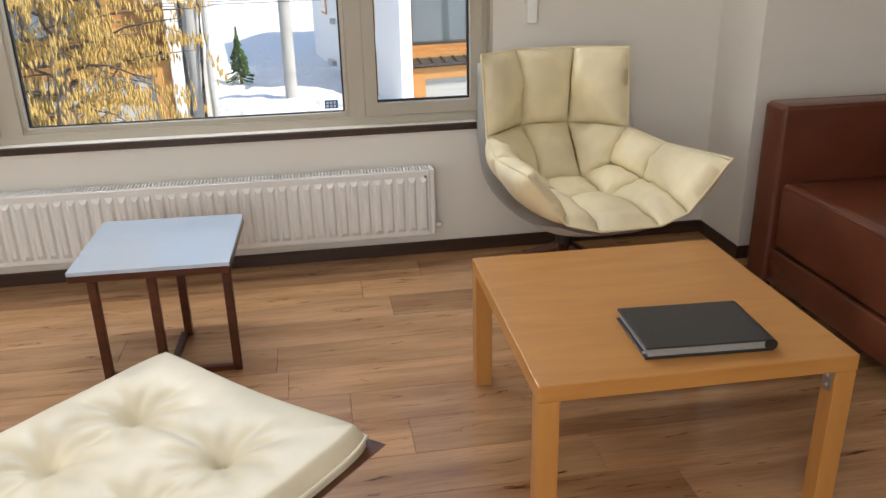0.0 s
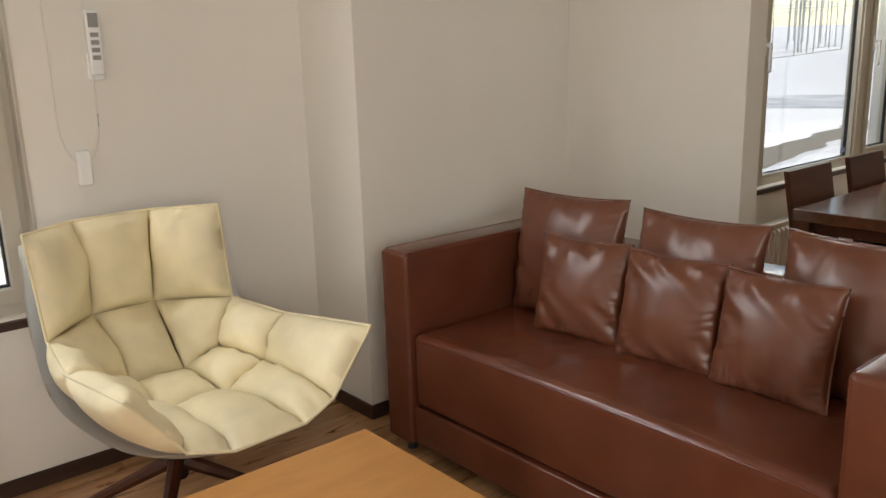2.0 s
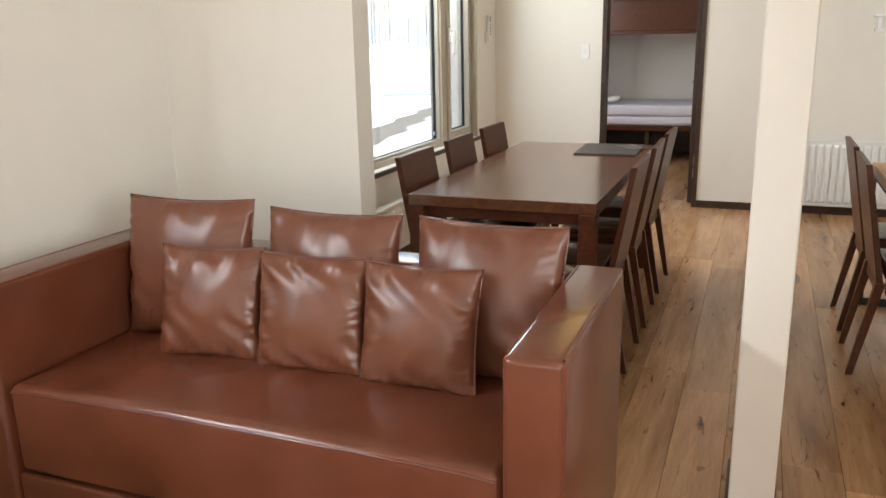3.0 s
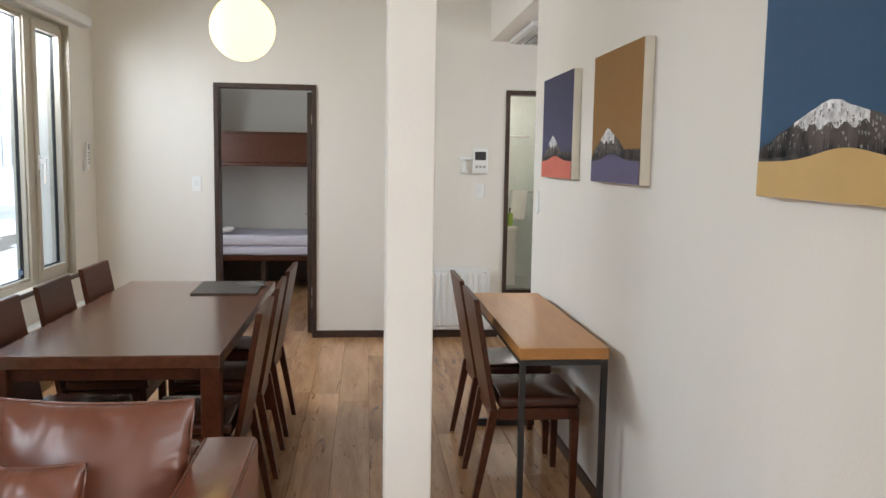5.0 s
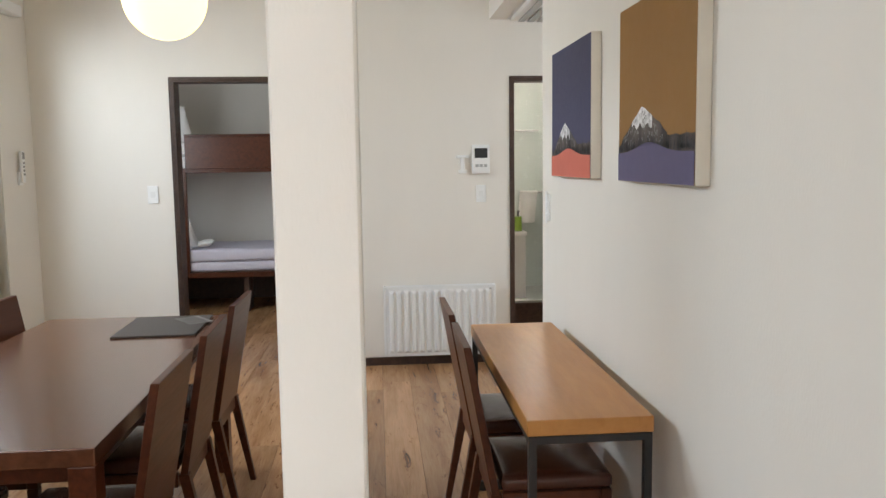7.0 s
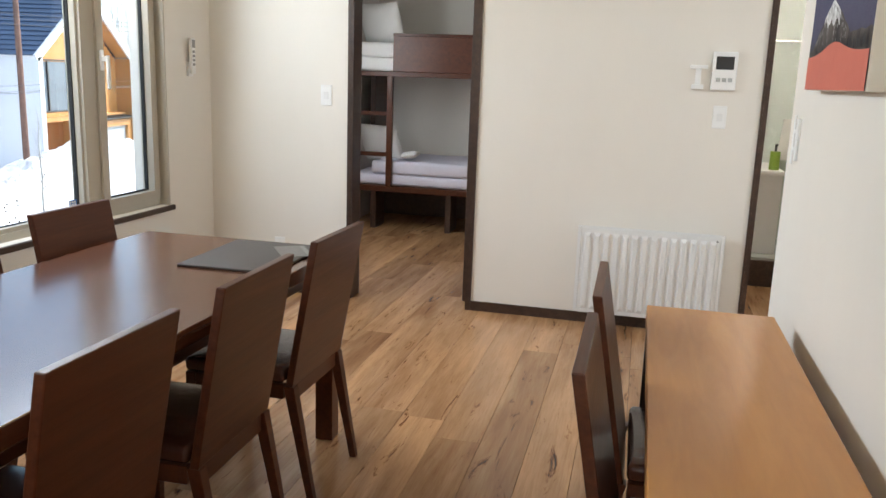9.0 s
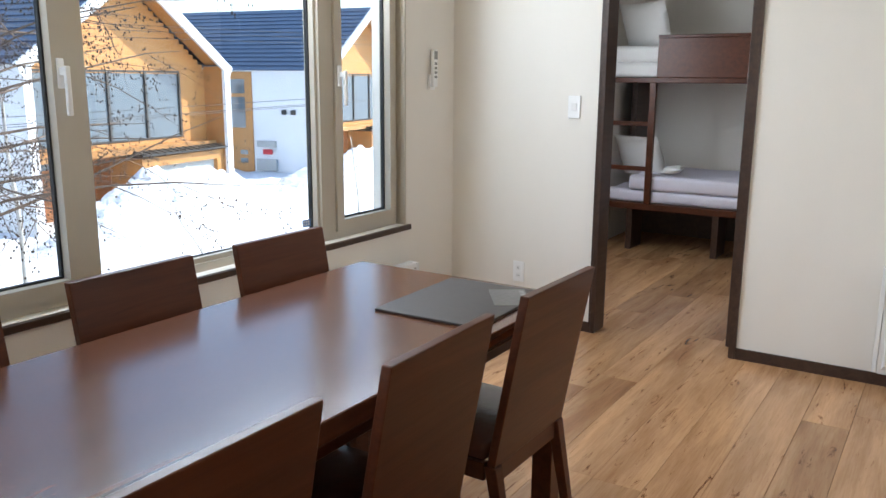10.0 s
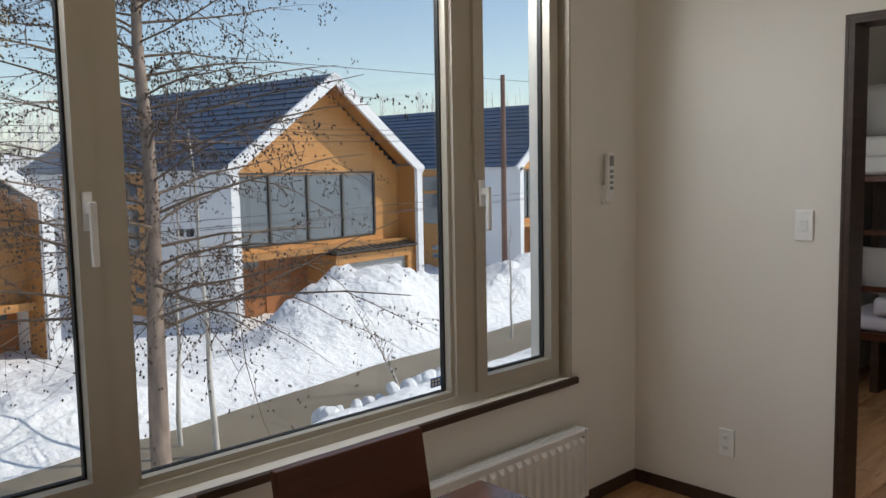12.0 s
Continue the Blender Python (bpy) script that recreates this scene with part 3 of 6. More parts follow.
# ottoman: tufted pad on a bent plywood shell and a swivel base
ot = thing("ottoman", pose(-0.235, 1.72, 0, 0, 0, -43), "tufted ivory leather ottoman on a walnut plywood shell", "ottoman")
W_, D_ = 0.67, 0.58
bm = bmesh.new()
N = 80
TUFTS = [(-0.16, 0.055), (0.12, 0.055), (-0.16, -0.15), (0.12, -0.15)]
top = {}
for i in range(N + 1):
    for j in range(N + 1):
        u, v = i / N * 2 - 1, j / N * 2 - 1
        k = 0.90
        su = math.copysign(abs(u) ** 0.95, u)
        x, y_ = su * W_ / 2 * (1 - 0.06 * v ** 6), v * D_ / 2 * (1 - 0.06 * u ** 6)
        edge = max(abs(u), abs(v))
        z = 0.40 + 0.022 * (1 - edge ** 6) - 0.03 * max(0, edge - 0.93) / 0.07 + 0.025 * u * u
        for tx, ty in TUFTS:
            d = math.hypot(x - tx, y_ - ty)
            z -= 0.030 * math.exp(-(d / 0.03) ** 2) + 0.022 * math.exp(-(d / 0.09) ** 2)
            ang = math.atan2(y_ - ty, x - tx)
            z += 0.008 * (abs(math.sin(ang * 4.5 + tx * 20)) - 0.5) * math.exp(-((d - 0.075) / 0.055) ** 2)
        z -= 0.006 * math.exp(-((y_ - 0.055) / 0.015) ** 2) * (1 if abs(x) < 0.14 else 0.2)
        top[i, j] = bm.verts.new((x, y_, z))
for i in range(N):
    for j in range(N):
        bm.faces.new((top[i, j], top[i + 1, j], top[i + 1, j + 1], top[i, j + 1]))
ext = bmesh.ops.extrude_face_region(bm, geom=bm.faces[:])
low = [g for g in ext["geom"] if isinstance(g, bmesh.types.BMVert)]
for v in low:
    v.co.z = 0.335 + 0.035 * (v.co.x / (W_ / 2)) ** 2
bmesh.ops.recalc_face_normals(bm, faces=bm.faces)
pad = part("pad", bm, M["ivory"], ot, "tufted ivory leather pad", True, 70)
for tx, ty in TUFTS:
    bm = bmesh.new()
    bmesh.ops.create_uvsphere(bm, u_segments=12, v_segments=6, radius=0.011, matrix=Matrix.Translation((tx, ty, 0.370)) @ Matrix.Diagonal((1, 1, 0.5, 1)))
    part("button", bm, M["ivory"], pad, "", True)
edge_pts = []
for s in range(4):
    for q in range(14):
        t = q / 14 * 2 - 1
        u, v = ((t, -1), (1, t), (-t, 1), (-1, -t))[s]
        edge_pts.append((u * W_ / 2 * (1 - 0.06 * v ** 6) * 1.003, v * D_ / 2 * (1 - 0.06 * u ** 6) * 1.003, 0.372 + 0.025 * u * u))
part("piping", tube(edge_pts, 0.005, 6, True), M["ivory"], pad, "", True)
bm = bmesh.new()
rows_ = []
for i in range(17):
    u = i / 16 * 2 - 1
    rows_.append([bm.verts.new((u * (W_ / 2 + 0.022), v * (D_ / 2 + 0.020) * (1 - 0.07 * u ** 6), 0.330 + 0.055 * u * u)) for v in (-1, -0.5, 0, 0.5, 1)])
for a, b in zip(rows_, rows_[1:]):
    for k in range(4):
        bm.faces.new((a[k], b[k], b[k + 1], a[k + 1]))
bmesh.ops.solidify(bm, geom=bm.faces[:], thickness=0.030)
bmesh.ops.recalc_face_normals(bm, faces=bm.faces)
part("shell", bm, wood("walnut_ply", (0.15, 0.052, 0.021), (0.27, 0.105, 0.045), 0.3), ot, "bent walnut plywood shell", True)
bm = bmesh.new()
bmesh.ops.create_cone(bm, segments=20, radius1=0.022, radius2=0.022, depth=0.24, cap_ends=True, matrix=Matrix.Translation((0, 0, 0.19)))
part("column", bm, M["black"], ot, "", True)
for k in range(4):
    a = math.radians(45 + 90 * k)
    part("foot", tube([(0, 0, 0.075), (0.25 * math.cos(a), 0.25 * math.sin(a), 0.018)], 0.014, 8, radii=[0.02, 0.017]), M["steel"], ot, "aluminium star foot", True)


# ---- lounge chair ----
lc = thing("lounge_chair", pose(1.105, 3.147, 0, 0, 0, 3.5), "cream leather lounge chair of quilted pads in a white shell", "armchair")


def pad(name, corners, puffy, seed, sub=14, under=0.022, label=""):
    """A stuffed quilt panel between four corners (a, b, c, d round the edge), bulging along its normal, puckered at its seams."""
    a, b, c_, d = [Vector(p) for p in corners]
    nrm = ((b - a).cross(d - a) + (c_ - b).cross(a - b)).normalized()
    bm = bmesh.new()
    g = {}
    for s in (1, -1):
        for i in range(sub + 1):
            for j in range(sub + 1):
                u, v = i / sub, j / sub
                edge = i in (0, sub) or j in (0, sub)
                if edge and s == -1:
                    g[s, i, j] = g[1, i, j]
                    continue
                p = (a * (1 - u) + b * u) * (1 - v) + (d * (1 - u) + c_ * u) * v
                t = max(0, 16 * u * (1 - u) * v * (1 - v)) ** 0.40
                near = max(abs(2 * u - 1), abs(2 * v - 1)) ** 4
                wob = 0.014 * noise.noise(p * 8 + Vector((seed, 0, 0))) + 0.006 * noise.noise(p * 21 + Vector((0, seed, 0)))
                wob += 0.007 * near * math.sin(16 * u + 5 * v + seed) * math.sin(15 * v - 4 * u + seed)
                h = (puffy * t + wob * min(1, t * 2)) if s == 1 else -under * t
                g[s, i, j] = bm.verts.new(p + nrm * h)
    for s in (1, -1):
        for i in range(sub):
            for j in range(sub):
                f = [g[s, i, j], g[s, i + 1, j], g[s, i + 1, j + 1], g[s, i, j + 1]]
                bm.faces.new(f if s == 1 else f[::-1])
    return part(name, bm, M["cream"], lc, label, True, 85)


# knots of the quilt (local: x across, y back, z up), the seam column and the side column of each row
SEAM = [(0.108, -0.50, 0.447), (0.10, -0.07, 0.408), (0.09, 0.16, 0.425), (0.105, 0.375, 0.615), (0.125, 0.385, 0.925)]
SIDE = [(0.22, -0.475, 0.475), (0.245, -0.073, 0.475), (0.195, 0.119, 0.49), (0.300, 0.195, 0.62), (0.308, 0.25, 0.93)]
WING = [(0.355, -0.485, 0.655), (0.345, -0.06, 0.605), (0.300, 0.195, 0.62)]


def left(p):
    return (-p[0], p[1], p[2])


ROWS = [(left(b), left(a), a, b) for a, b in zip(SEAM, SIDE)]
NAMES = ("seat_pad", "seat_pad", "back_pad", "head_pad")
for r, (lo, hi) in enumerate(zip(ROWS, ROWS[1:])):
    for k in range(3):
        pad(NAMES[r], (lo[k], lo[k + 1], hi[k + 1], hi[k]), (0.058, 0.045, 0.05, 0.055)[r], 10 + 4 * r + k)
for r in range(2):
    a, b, c_, d = SIDE[r], WING[r], WING[r + 1], SIDE[r + 1]
    pad("wing_pad", (a, b, c_, d), 0.058, 40 + r, 14, 0.055)
    pad("wing_pad", (left(b), left(a), left(d), left(c_)), 0.058, 44 + r, 14, 0.055)


def seam_line(points):
    return part("seam", tube(points, 0.0045, 6), M["cream"], lc, "", True)


seam_line(ROWS[0])
seam_line(ROWS[-1])
for turn_ in (lambda p: p, left):
    seam_line([turn_(p) for p in (SIDE[0], WING[0], WING[1], WING[2], SIDE[4])])

# white moulded shell behind the pads: half profiles from the front lip up to the head, middle to edge
SHELL = [
    [(0, -0.40, 0.392), (0.10, -0.395, 0.397), (0.20, -0.37, 0.425)],
    [(0, -0.16, 0.315), (0.15, -0.17, 0.330), (0.275, -0.20, 0.405)],
    [(0, 0.16, 0.315), (0.20, 0.13, 0.34), (0.345, 0.04, 0.480)],
    [(0, 0.43, 0.52), (0.20, 0.39, 0.53), (0.332, 0.225, 0.64)],
    [(0, 0.455, 0.90), (0.17, 0.43, 0.905), (0.316, 0.275, 0.895)],
]


def glide(pts, t):
    """Catmull-Rom through a row of points."""
    n = len(pts) - 1
    i = min(n - 1, int(t * n))
    f = t * n - i
    p0, p1, p2, p3 = [Vector(pts[min(n, max(0, i + k))]) for k in (-1, 0, 1, 2)]
    return 0.5 * (2 * p1 + (p2 - p0) * f + (2 * p0 - 5 * p1 + 4 * p2 - p3) * f * f + (3 * p1 - p0 - 3 * p2 + p3) * f ** 3)


NU, NV = 24, 28
full = [[left(q) for q in row[:0:-1]] + row for row in SHELL]
bm = bmesh.new()
rings = []
for j in range(NV + 1):
    rings.append([bm.verts.new(glide([tuple(glide(row, i / NU)) for row in full], j / NV)) for i in range(NU + 1)])
for a, b in zip(rings, rings[1:]):
    for k in range(NU):
        bm.faces.new((a[k], a[k + 1], b[k + 1], b[k]))
bmesh.ops.solidify(bm, geom=bm.faces[:], thickness=0.014)
bmesh.ops.recalc_face_normals(bm, faces=bm.faces)
part("shell", bm, M["shell"], lc, "white moulded plastic shell", True, 60)
bm = bmesh.new()
bmesh.ops.create_cone(bm, segments=18, radius1=0.03, radius2=0.045, depth=0.21, cap_ends=True, matrix=Matrix.Translation((0, 0.09, 0.215)))
part("column", bm, M["black"], lc, "black swivel column", True)
for k in range(4):
    a = math.radians(52 + 90 * k)
    p0, p1 = (0.02 * math.cos(a), 0.09 + 0.02 * math.sin(a), 0.165), (0.345 * math.cos(a), 0.09 + 0.345 * math.sin(a), 0.0145)
    part("leg", tube([p0, p1], 0.02, 8, radii=[0.026, 0.014]), M["walnut"], lc, "dark wooden star leg", True)


# ---- radiators ----
def radiator(name, m, w, h, d, pitch, label):
    """Panel radiator: local x along the wall, front facing -y, z from its lower edge."""
    r = thing(name, m, label, "radiator")
    n = int(w / pitch)
    part("rear_panel", soft_box(-w / 2 + 0.021, w / 2 - 0.021, -0.032, -0.026, 0.004, h - 0.008, 0.002, 1), M["white"], r)
    front = part("front_panel", soft_box(-w / 2 + 0.021, w / 2 - 0.021, -d, -d + 0.006, 0.0, h - 0.004, 0.002, 1), M["white"], r, "white front panel")
    a, b = pitch * 0.36, pitch * 0.17
    bm = bmesh.new()
    lo = [bm.verts.new(p) for p in ((-a, -0.0002, 0.022), (a, -0.0002, 0.022), (a, -0.0002, h - 0.03), (-a, -0.0002, h - 0.03))]
    hi = [bm.verts.new(p) for p in ((-b, -0.013, 0.042), (b, -0.013, 0.042), (b, -0.013, h - 0.050), (-b, -0.013, h - 0.050))]
    bm.faces.new(hi)
    for q in range(4):
        bm.faces.new((lo[q], lo[(q + 1) % 4], hi[(q + 1) % 4], hi[q]))
    x = -w / 2 + (w - (n - 2) * pitch) / 2
    rib = part("rib", bm, M["white"], front)
    rib.location = (x, -d, 0)
    for k in range(1, n - 1):
        same_part("rib", rib, front, pose(x + k * pitch, -d, 0))
    for s in (-1, 1):
        part("end_cap", soft_box(s * (w / 2 - 0.01) - 0.010, s * (w / 2 - 0.01) + 0.010, -d - 0.003, -0.02, 0.004, h - 0.002, 0.003), M["white"], r)
    bm = bmesh.new()
    box(bm, -w / 2 + 0.02, w / 2 - 0.02, -d + 0.004, -d + 0.010, h - 0.006, h)
    box(bm, -w / 2 + 0.02, w / 2 - 0.02, -0.034, -0.029, h - 0.006, h)
    k = 0
    while -w / 2 + 0.025 + k * 0.014 < w / 2 - 0.025:
        x = -w / 2 + 0.025 + k * 0.014
        box(bm, x, x + 0.006, -d + 0.010, -0.034, h - 0.006, h - 0.001)
        k += 1
    part("top_grille", bm, M["white"], r)
    part("valve", tube([(w / 2 - 0.02, -d * 0.6, 0.03), (w / 2 + 0.03, -d * 0.6, 0.03)], 0.012, 10), M["plastic"], r, "white plastic valve", True)
    bm = bmesh.new()
    bmesh.ops.create_cone(bm, segments=10, radius1=0.006, radius2=0.006, depth=0.006, cap_ends=True, matrix=pose(w / 2 - 0.04, -d - 0.003, h - 0.03, 90))
    part("air_plug", bm, M["grey"], r, "", True)
    for s in (-1, 1):
        part("bracket", soft_box(s * (w / 2 - 0.2) - 0.015, s * (w / 2 - 0.2) + 0.015, -0.022, -0.001, 0.02, h - 0.02, 0.002, 1), M["white"], r)
    return r


radiator("radiator", pose(-0.48, Y1, 0.125), 2.2, 0.30, 0.105, 0.05, "long low white panel radiator under the living room window")
radiator("radiator", pose(XE, 0.507, 0.075, 0, 0, 90) @ pose(0, 0, 0, 0, 0, 180), 0.79, 0.498, 0.07, 0.052, "white ribbed panel radiator on the end wall")
radiator("radiator", pose(5.5, Y3, 0.09), 2.2, 0.30, 0.09, 0.05, "low white panel radiator under the dining window")

# ---- dining things ----
tb = thing("dining_table", pose(4.3425, 2.04, 0), "long dark-stained wooden dining table with square legs", "table")
hx, hy = 0.89, 0.40
part("tabletop", soft_box(-hx, hx, -hy, hy, 0.69, 0.738, 0.003), M["tabletop"], tb)
for sx in (-1, 1):
    for sy in (-1, 1):
        part("leg", soft_box(sx * (hx - 0.036) - 0.034, sx * (hx - 0.036) + 0.034, sy * (hy - 0.036) - 0.034, sy * (hy - 0.036) + 0.034, 0, 0.689, 0.003), M["walnut"], tb)
for sy in (-1, 1):
    part("rail", soft_box(-hx + 0.072, hx - 0.072, sy * (hy - 0.045) - 0.01, sy * (hy - 0.045) + 0.01, 0.64, 0.689, 0.002, 1), M["walnut"], tb)
for sx in (-1, 1):
    part("rail", soft_box(sx * (hx - 0.045) - 0.01, sx * (hx - 0.045) + 0.01, -hy + 0.072, hy - 0.072, 0.64, 0.689, 0.002, 1), M["walnut"], tb)


def taper(x, y, z0, z1, a0, a1, dx=0.0, dy=0.0):
    """A square leg from half-width a0 at the floor to a1 at the top, its foot set off by dx, dy."""
    bm = bmesh.new()
    lo = [bm.verts.new((x + dx + sx * a0, y + dy + sy * a0, z0)) for sx, sy in ((-1, -1), (1, -1), (1, 1), (-1, 1))]
    hi = [bm.verts.new((x + sx * a1, y + sy * a1, z1)) for sx, sy in ((-1, -1), (1, -1), (1, 1), (-1, 1))]
    bm.faces.new(lo[::-1])
    bm.faces.new(hi)
    for k in range(4):
        bm.faces.new((lo[k], lo[(k + 1) % 4], hi[(k + 1) % 4], hi[k]))
    bmesh.ops.bevel(bm, geom=bm.edges[:], offset=0.002, segments=1, affect="EDGES")
    return bm


def dining_chair(m, label, group):
    """Faces +y; the origin lies on the floor under the back's top edge."""
    ch = thing("dining_chair", m, label, "chair", group)
    w = 0.20
    # backrest: a plain slab that leans back towards its top
    bm = soft_box(-w, w, -0.011, 0.013, 0.40, 0.870, 0.003)
    for v in bm.verts:
        v.co.y += 0.085 * (0.870 - v.co.z) / 0.47
    part("backrest", bm, M["walnut"], ch)
    for s in (-1, 1):
        part("back_leg", taper(s * (w - 0.018), 0.088, 0, 0.399, 0.012, 0.018, 0, -0.075), M["walnut"], ch)
        part("front_leg", taper(s * (w - 0.018), 0.435, 0, 0.355, 0.013, 0.018, 0, 0.0), M["walnut"], ch)
        part("side_rail", soft_box(s * (w - 0.014) - 0.012, s * (w - 0.014) + 0.012, 0.107, 0.416, 0.355, 0.405, 0.002, 1), M["walnut"], ch)
    part("front_rail", soft_box(-w + 0.002, w - 0.002, 0.417, 0.452, 0.356, 0.405, 0.002, 1), M["walnut"], ch)
    part("back_rail", soft_box(-w + 0.037, w - 0.037, 0.078, 0.100, 0.345, 0.399, 0.002, 1), M["walnut"], ch)
    bm = soft_box(-w + 0.002, w - 0.002, 0.104, 0.456, 0.406, 0.452, 0.016, 4)
    bmesh.ops.subdivide_edges(bm, edges=[e for e in bm.edges if e.calc_length() > 0.2], cuts=8, use_grid_fill=True)
    for v in bm.verts:
        if v.co.z > 0.44:
            v.co.z += 0.012 * max(0, 1 - (v.co.x / w) ** 2) * max(0, 1 - ((v.co.y - 0.28) / 0.19) ** 2)
    part("seat", bm, M["seat"], ch, "dark brown leather seat pad", True, 70)
    return ch


label = "dark-stained wooden chair with leather seat pad"
first = dining_chair(pose(3.745, 1.512, 0), label + " at the dining table", "chairs at the dining table")
for x, y_, turn in ((4.325, 1.512, 1), (4.89, 1.512, -1), (3.78, 2.545, 180), (4.36, 2.545, 181), (4.928, 2.545, 179.5)):
    copy_thing(first, pose(x, y_, 0, 0, 0, turn))
desk_chair = dining_chair(pose(4.035, 0.668, 0, 0, 0, 180), label + " at the narrow desk", "chairs at the desk")
copy_thing(desk_chair, pose(4.57, 0.668, 0, 0, 0, 180.5))

# narrow desk against the painting wall
dk = thing("desk", pose(4.19, 0.365, 0), "narrow honey-coloured wooden desk on a black steel frame", "desk")
hx, hy = 0.655, 0.175
part("desktop", soft_box(-hx, hx, -hy, hy, 0.69, 0.735, 0.003), M["beech"], dk)
for s in (-1, 1):
    x0 = s * (hx - 0.012)
    bm = bmesh.new()
    for b in ((-hy + 0.004, -hy + 0.026, 0.0, 0.668), (hy - 0.026, hy - 0.004, 0.0, 0.668), (-hy + 0.026, hy - 0.026, 0.0, 0.04), (-hy + 0.004, hy - 0.004, 0.668, 0.689)):
        box(bm, x0 - 0.011, x0 + 0.011, *b)
    part("end_frame", bm, M["black"], dk, "black steel end frame")
for s in (-1, 1):
    part("rail", soft_box(-hx + 0.024, hx - 0.024, s * (hy - 0.015) - 0.01, s * (hy - 0.015) + 0.01, 0.669, 0.6885, 0.001, 1), M["black"], dk, "black steel rail")

# ---- paintings ----
def painting(x0, x1, z0, z1, ground_col, field_col, peak_x, peak_w, seed, label):
    """A stretched canvas on the painting wall: flat sky, snowy peak over a dark tree line, flat foreground hill."""
    p = thing("painting", pose(0, 0, 0), label, "painting", "mountain paintings")
    w, h = x1 - x0, z1 - z0
    part("canvas", soft_box(x0, x1, YP + 0.001, YP + 0.038, z0, z1, 0.002, 1), mottled("canvas_edge", (0.72, 0.66, 0.56), 0.04, 8, 0.8, 0.3, 500), p, "pale canvas sides")
    rng = random.Random(seed)
    y = YP + 0.0385

    def flat(name, outline, mat, lift, lab):
        bm = bmesh.new()
        vs = [bm.verts.new((x1 - u * w, y + lift, z0 + v * h)) for u, v in outline]
        f = bm.faces.new(vs)
        bm.normal_update()
        if f.normal.y < 0:
            bmesh.ops.reverse_faces(bm, faces=[f])
        bmesh.ops.triangulate(bm, faces=bm.faces[:])
        return part(name, bm, mat, p, lab)

    flat("sky", ((0.004, 0.004), (0.996, 0.004), (0.996, 0.996), (0.004, 0.996)), mottled("paint_field", field_col, 0.05, 5, 0.75, 0.3, 400), 0.0, "flat painted sky")

    def ridge(base, amp, fr, n=40):
        return [(i / n, base + amp * noise.noise(Vector((i / n * fr + seed * 3.1, seed, 0)))) for i in range(n + 1)]

    n = 60
    top = []
    for i in range(n + 1):
        u = i / n
        cone = max(0.0, 1 - abs(u - peak_x) / peak_w)
        z = 0.20 + 0.22 * cone ** 0.85 + 0.05 * (u > peak_x) * (1 - cone) + 0.012 * noise.noise(Vector((u * 16 + seed, 0, 0)))
        top.append((min(0.996, max(0.004, u)), z))
    mountain = mottled("paint_mountain", (0.085, 0.07, 0.065), 0.75, 16, 0.8, 0.5, 120, stretch=(1, 1, 0.35))
    flat("mountain", [(0.004, 0.12), (0.996, 0.12)] + top[::-1], mountain, 0.0007, "grey-brown painted mountain")
    snow = []
    for u, z in top:
        if abs(u - peak_x) < peak_w * 0.46:
            snow.append((u, z))
    low = [(u, 0.31 + 0.016 * math.sin(k * 1.1) + 0.02 * noise.noise(Vector((k * 0.9, seed, 2)))) for k, (u, z) in enumerate(snow)]
    flat("snow_cap", low + [(u, max(z, l[1] + 0.002)) for (u, z), l in zip(snow[::-1], low[::-1])], mottled("paint_snow", (0.68, 0.68, 0.69), 0.45, 45, 0.8, 0.4, 200), 0.0012, "white painted snow cap")
    # dry-brushed snow down the flanks
    bm = bmesh.new()
    for k in range(150):
        u, zt = top[rng.randint(2, n - 2)]
        if abs(u - peak_x) > peak_w * 0.85:
            continue
        f = rng.random() ** 1.5
        zz = zt - 0.01 - f * (zt - 0.235)
        du, dz = rng.uniform(0.003, 0.008), rng.uniform(0.008, 0.022)
        lean_ = 0.25 * math.copysign(dz, u - peak_x)
        uv = ((u - du, zz), (u + du, zz), (u + lean_ + du * 0.4, zz - dz), (u + lean_ - du * 0.4, zz - dz))
        q = [bm.verts.new((x1 - min(0.99, max(0.01, a)) * w, y + 0.0014, z0 + max(0.2, b) * h)) for a, b in uv]
        bm.faces.new(q)
    part("snow_streaks", bm, mottled("paint_streaks", (0.25, 0.245, 0.24), 0.6, 40, 0.8), p, "pale brushed snow streaks")
    bm = bmesh.new()
    for k in range(130):
        u = rng.uniform(0.01, 0.985)
        b = 0.17 + 0.02 * rng.random()
        hgt = rng.uniform(0.03, 0.10)
        xx = x1 - u * w
        vs = [bm.verts.new((xx - 0.003, y + 0.0016, z0 + b * h)), bm.verts.new((xx + 0.003, y + 0.0016, z0 + b * h)), bm.verts.new((xx, y + 0.0016, z0 + (b + hgt) * h))]
        bm.faces.new(vs)
    part("tree_line", bm, mottled("paint_trees", (0.05, 0.05, 0.055), 0.9, 60, 0.8), p, "dark painted tree line")
    hill = [(i / 30 if 0 < i < 30 else (0.004 if i == 0 else 0.996), 0.165 + 0.055 * math.exp(-((i / 30 - (peak_x + 0.1)) / 0.22) ** 2)) for i in range(31)]
    flat("foreground", [(0.004, 0.004), (0.996, 0.004)] + hill[::-1], mottled("paint_ground", ground_col, 0.05, 6, 0.75, 0.3, 400), 0.0021, "flat painted foreground")


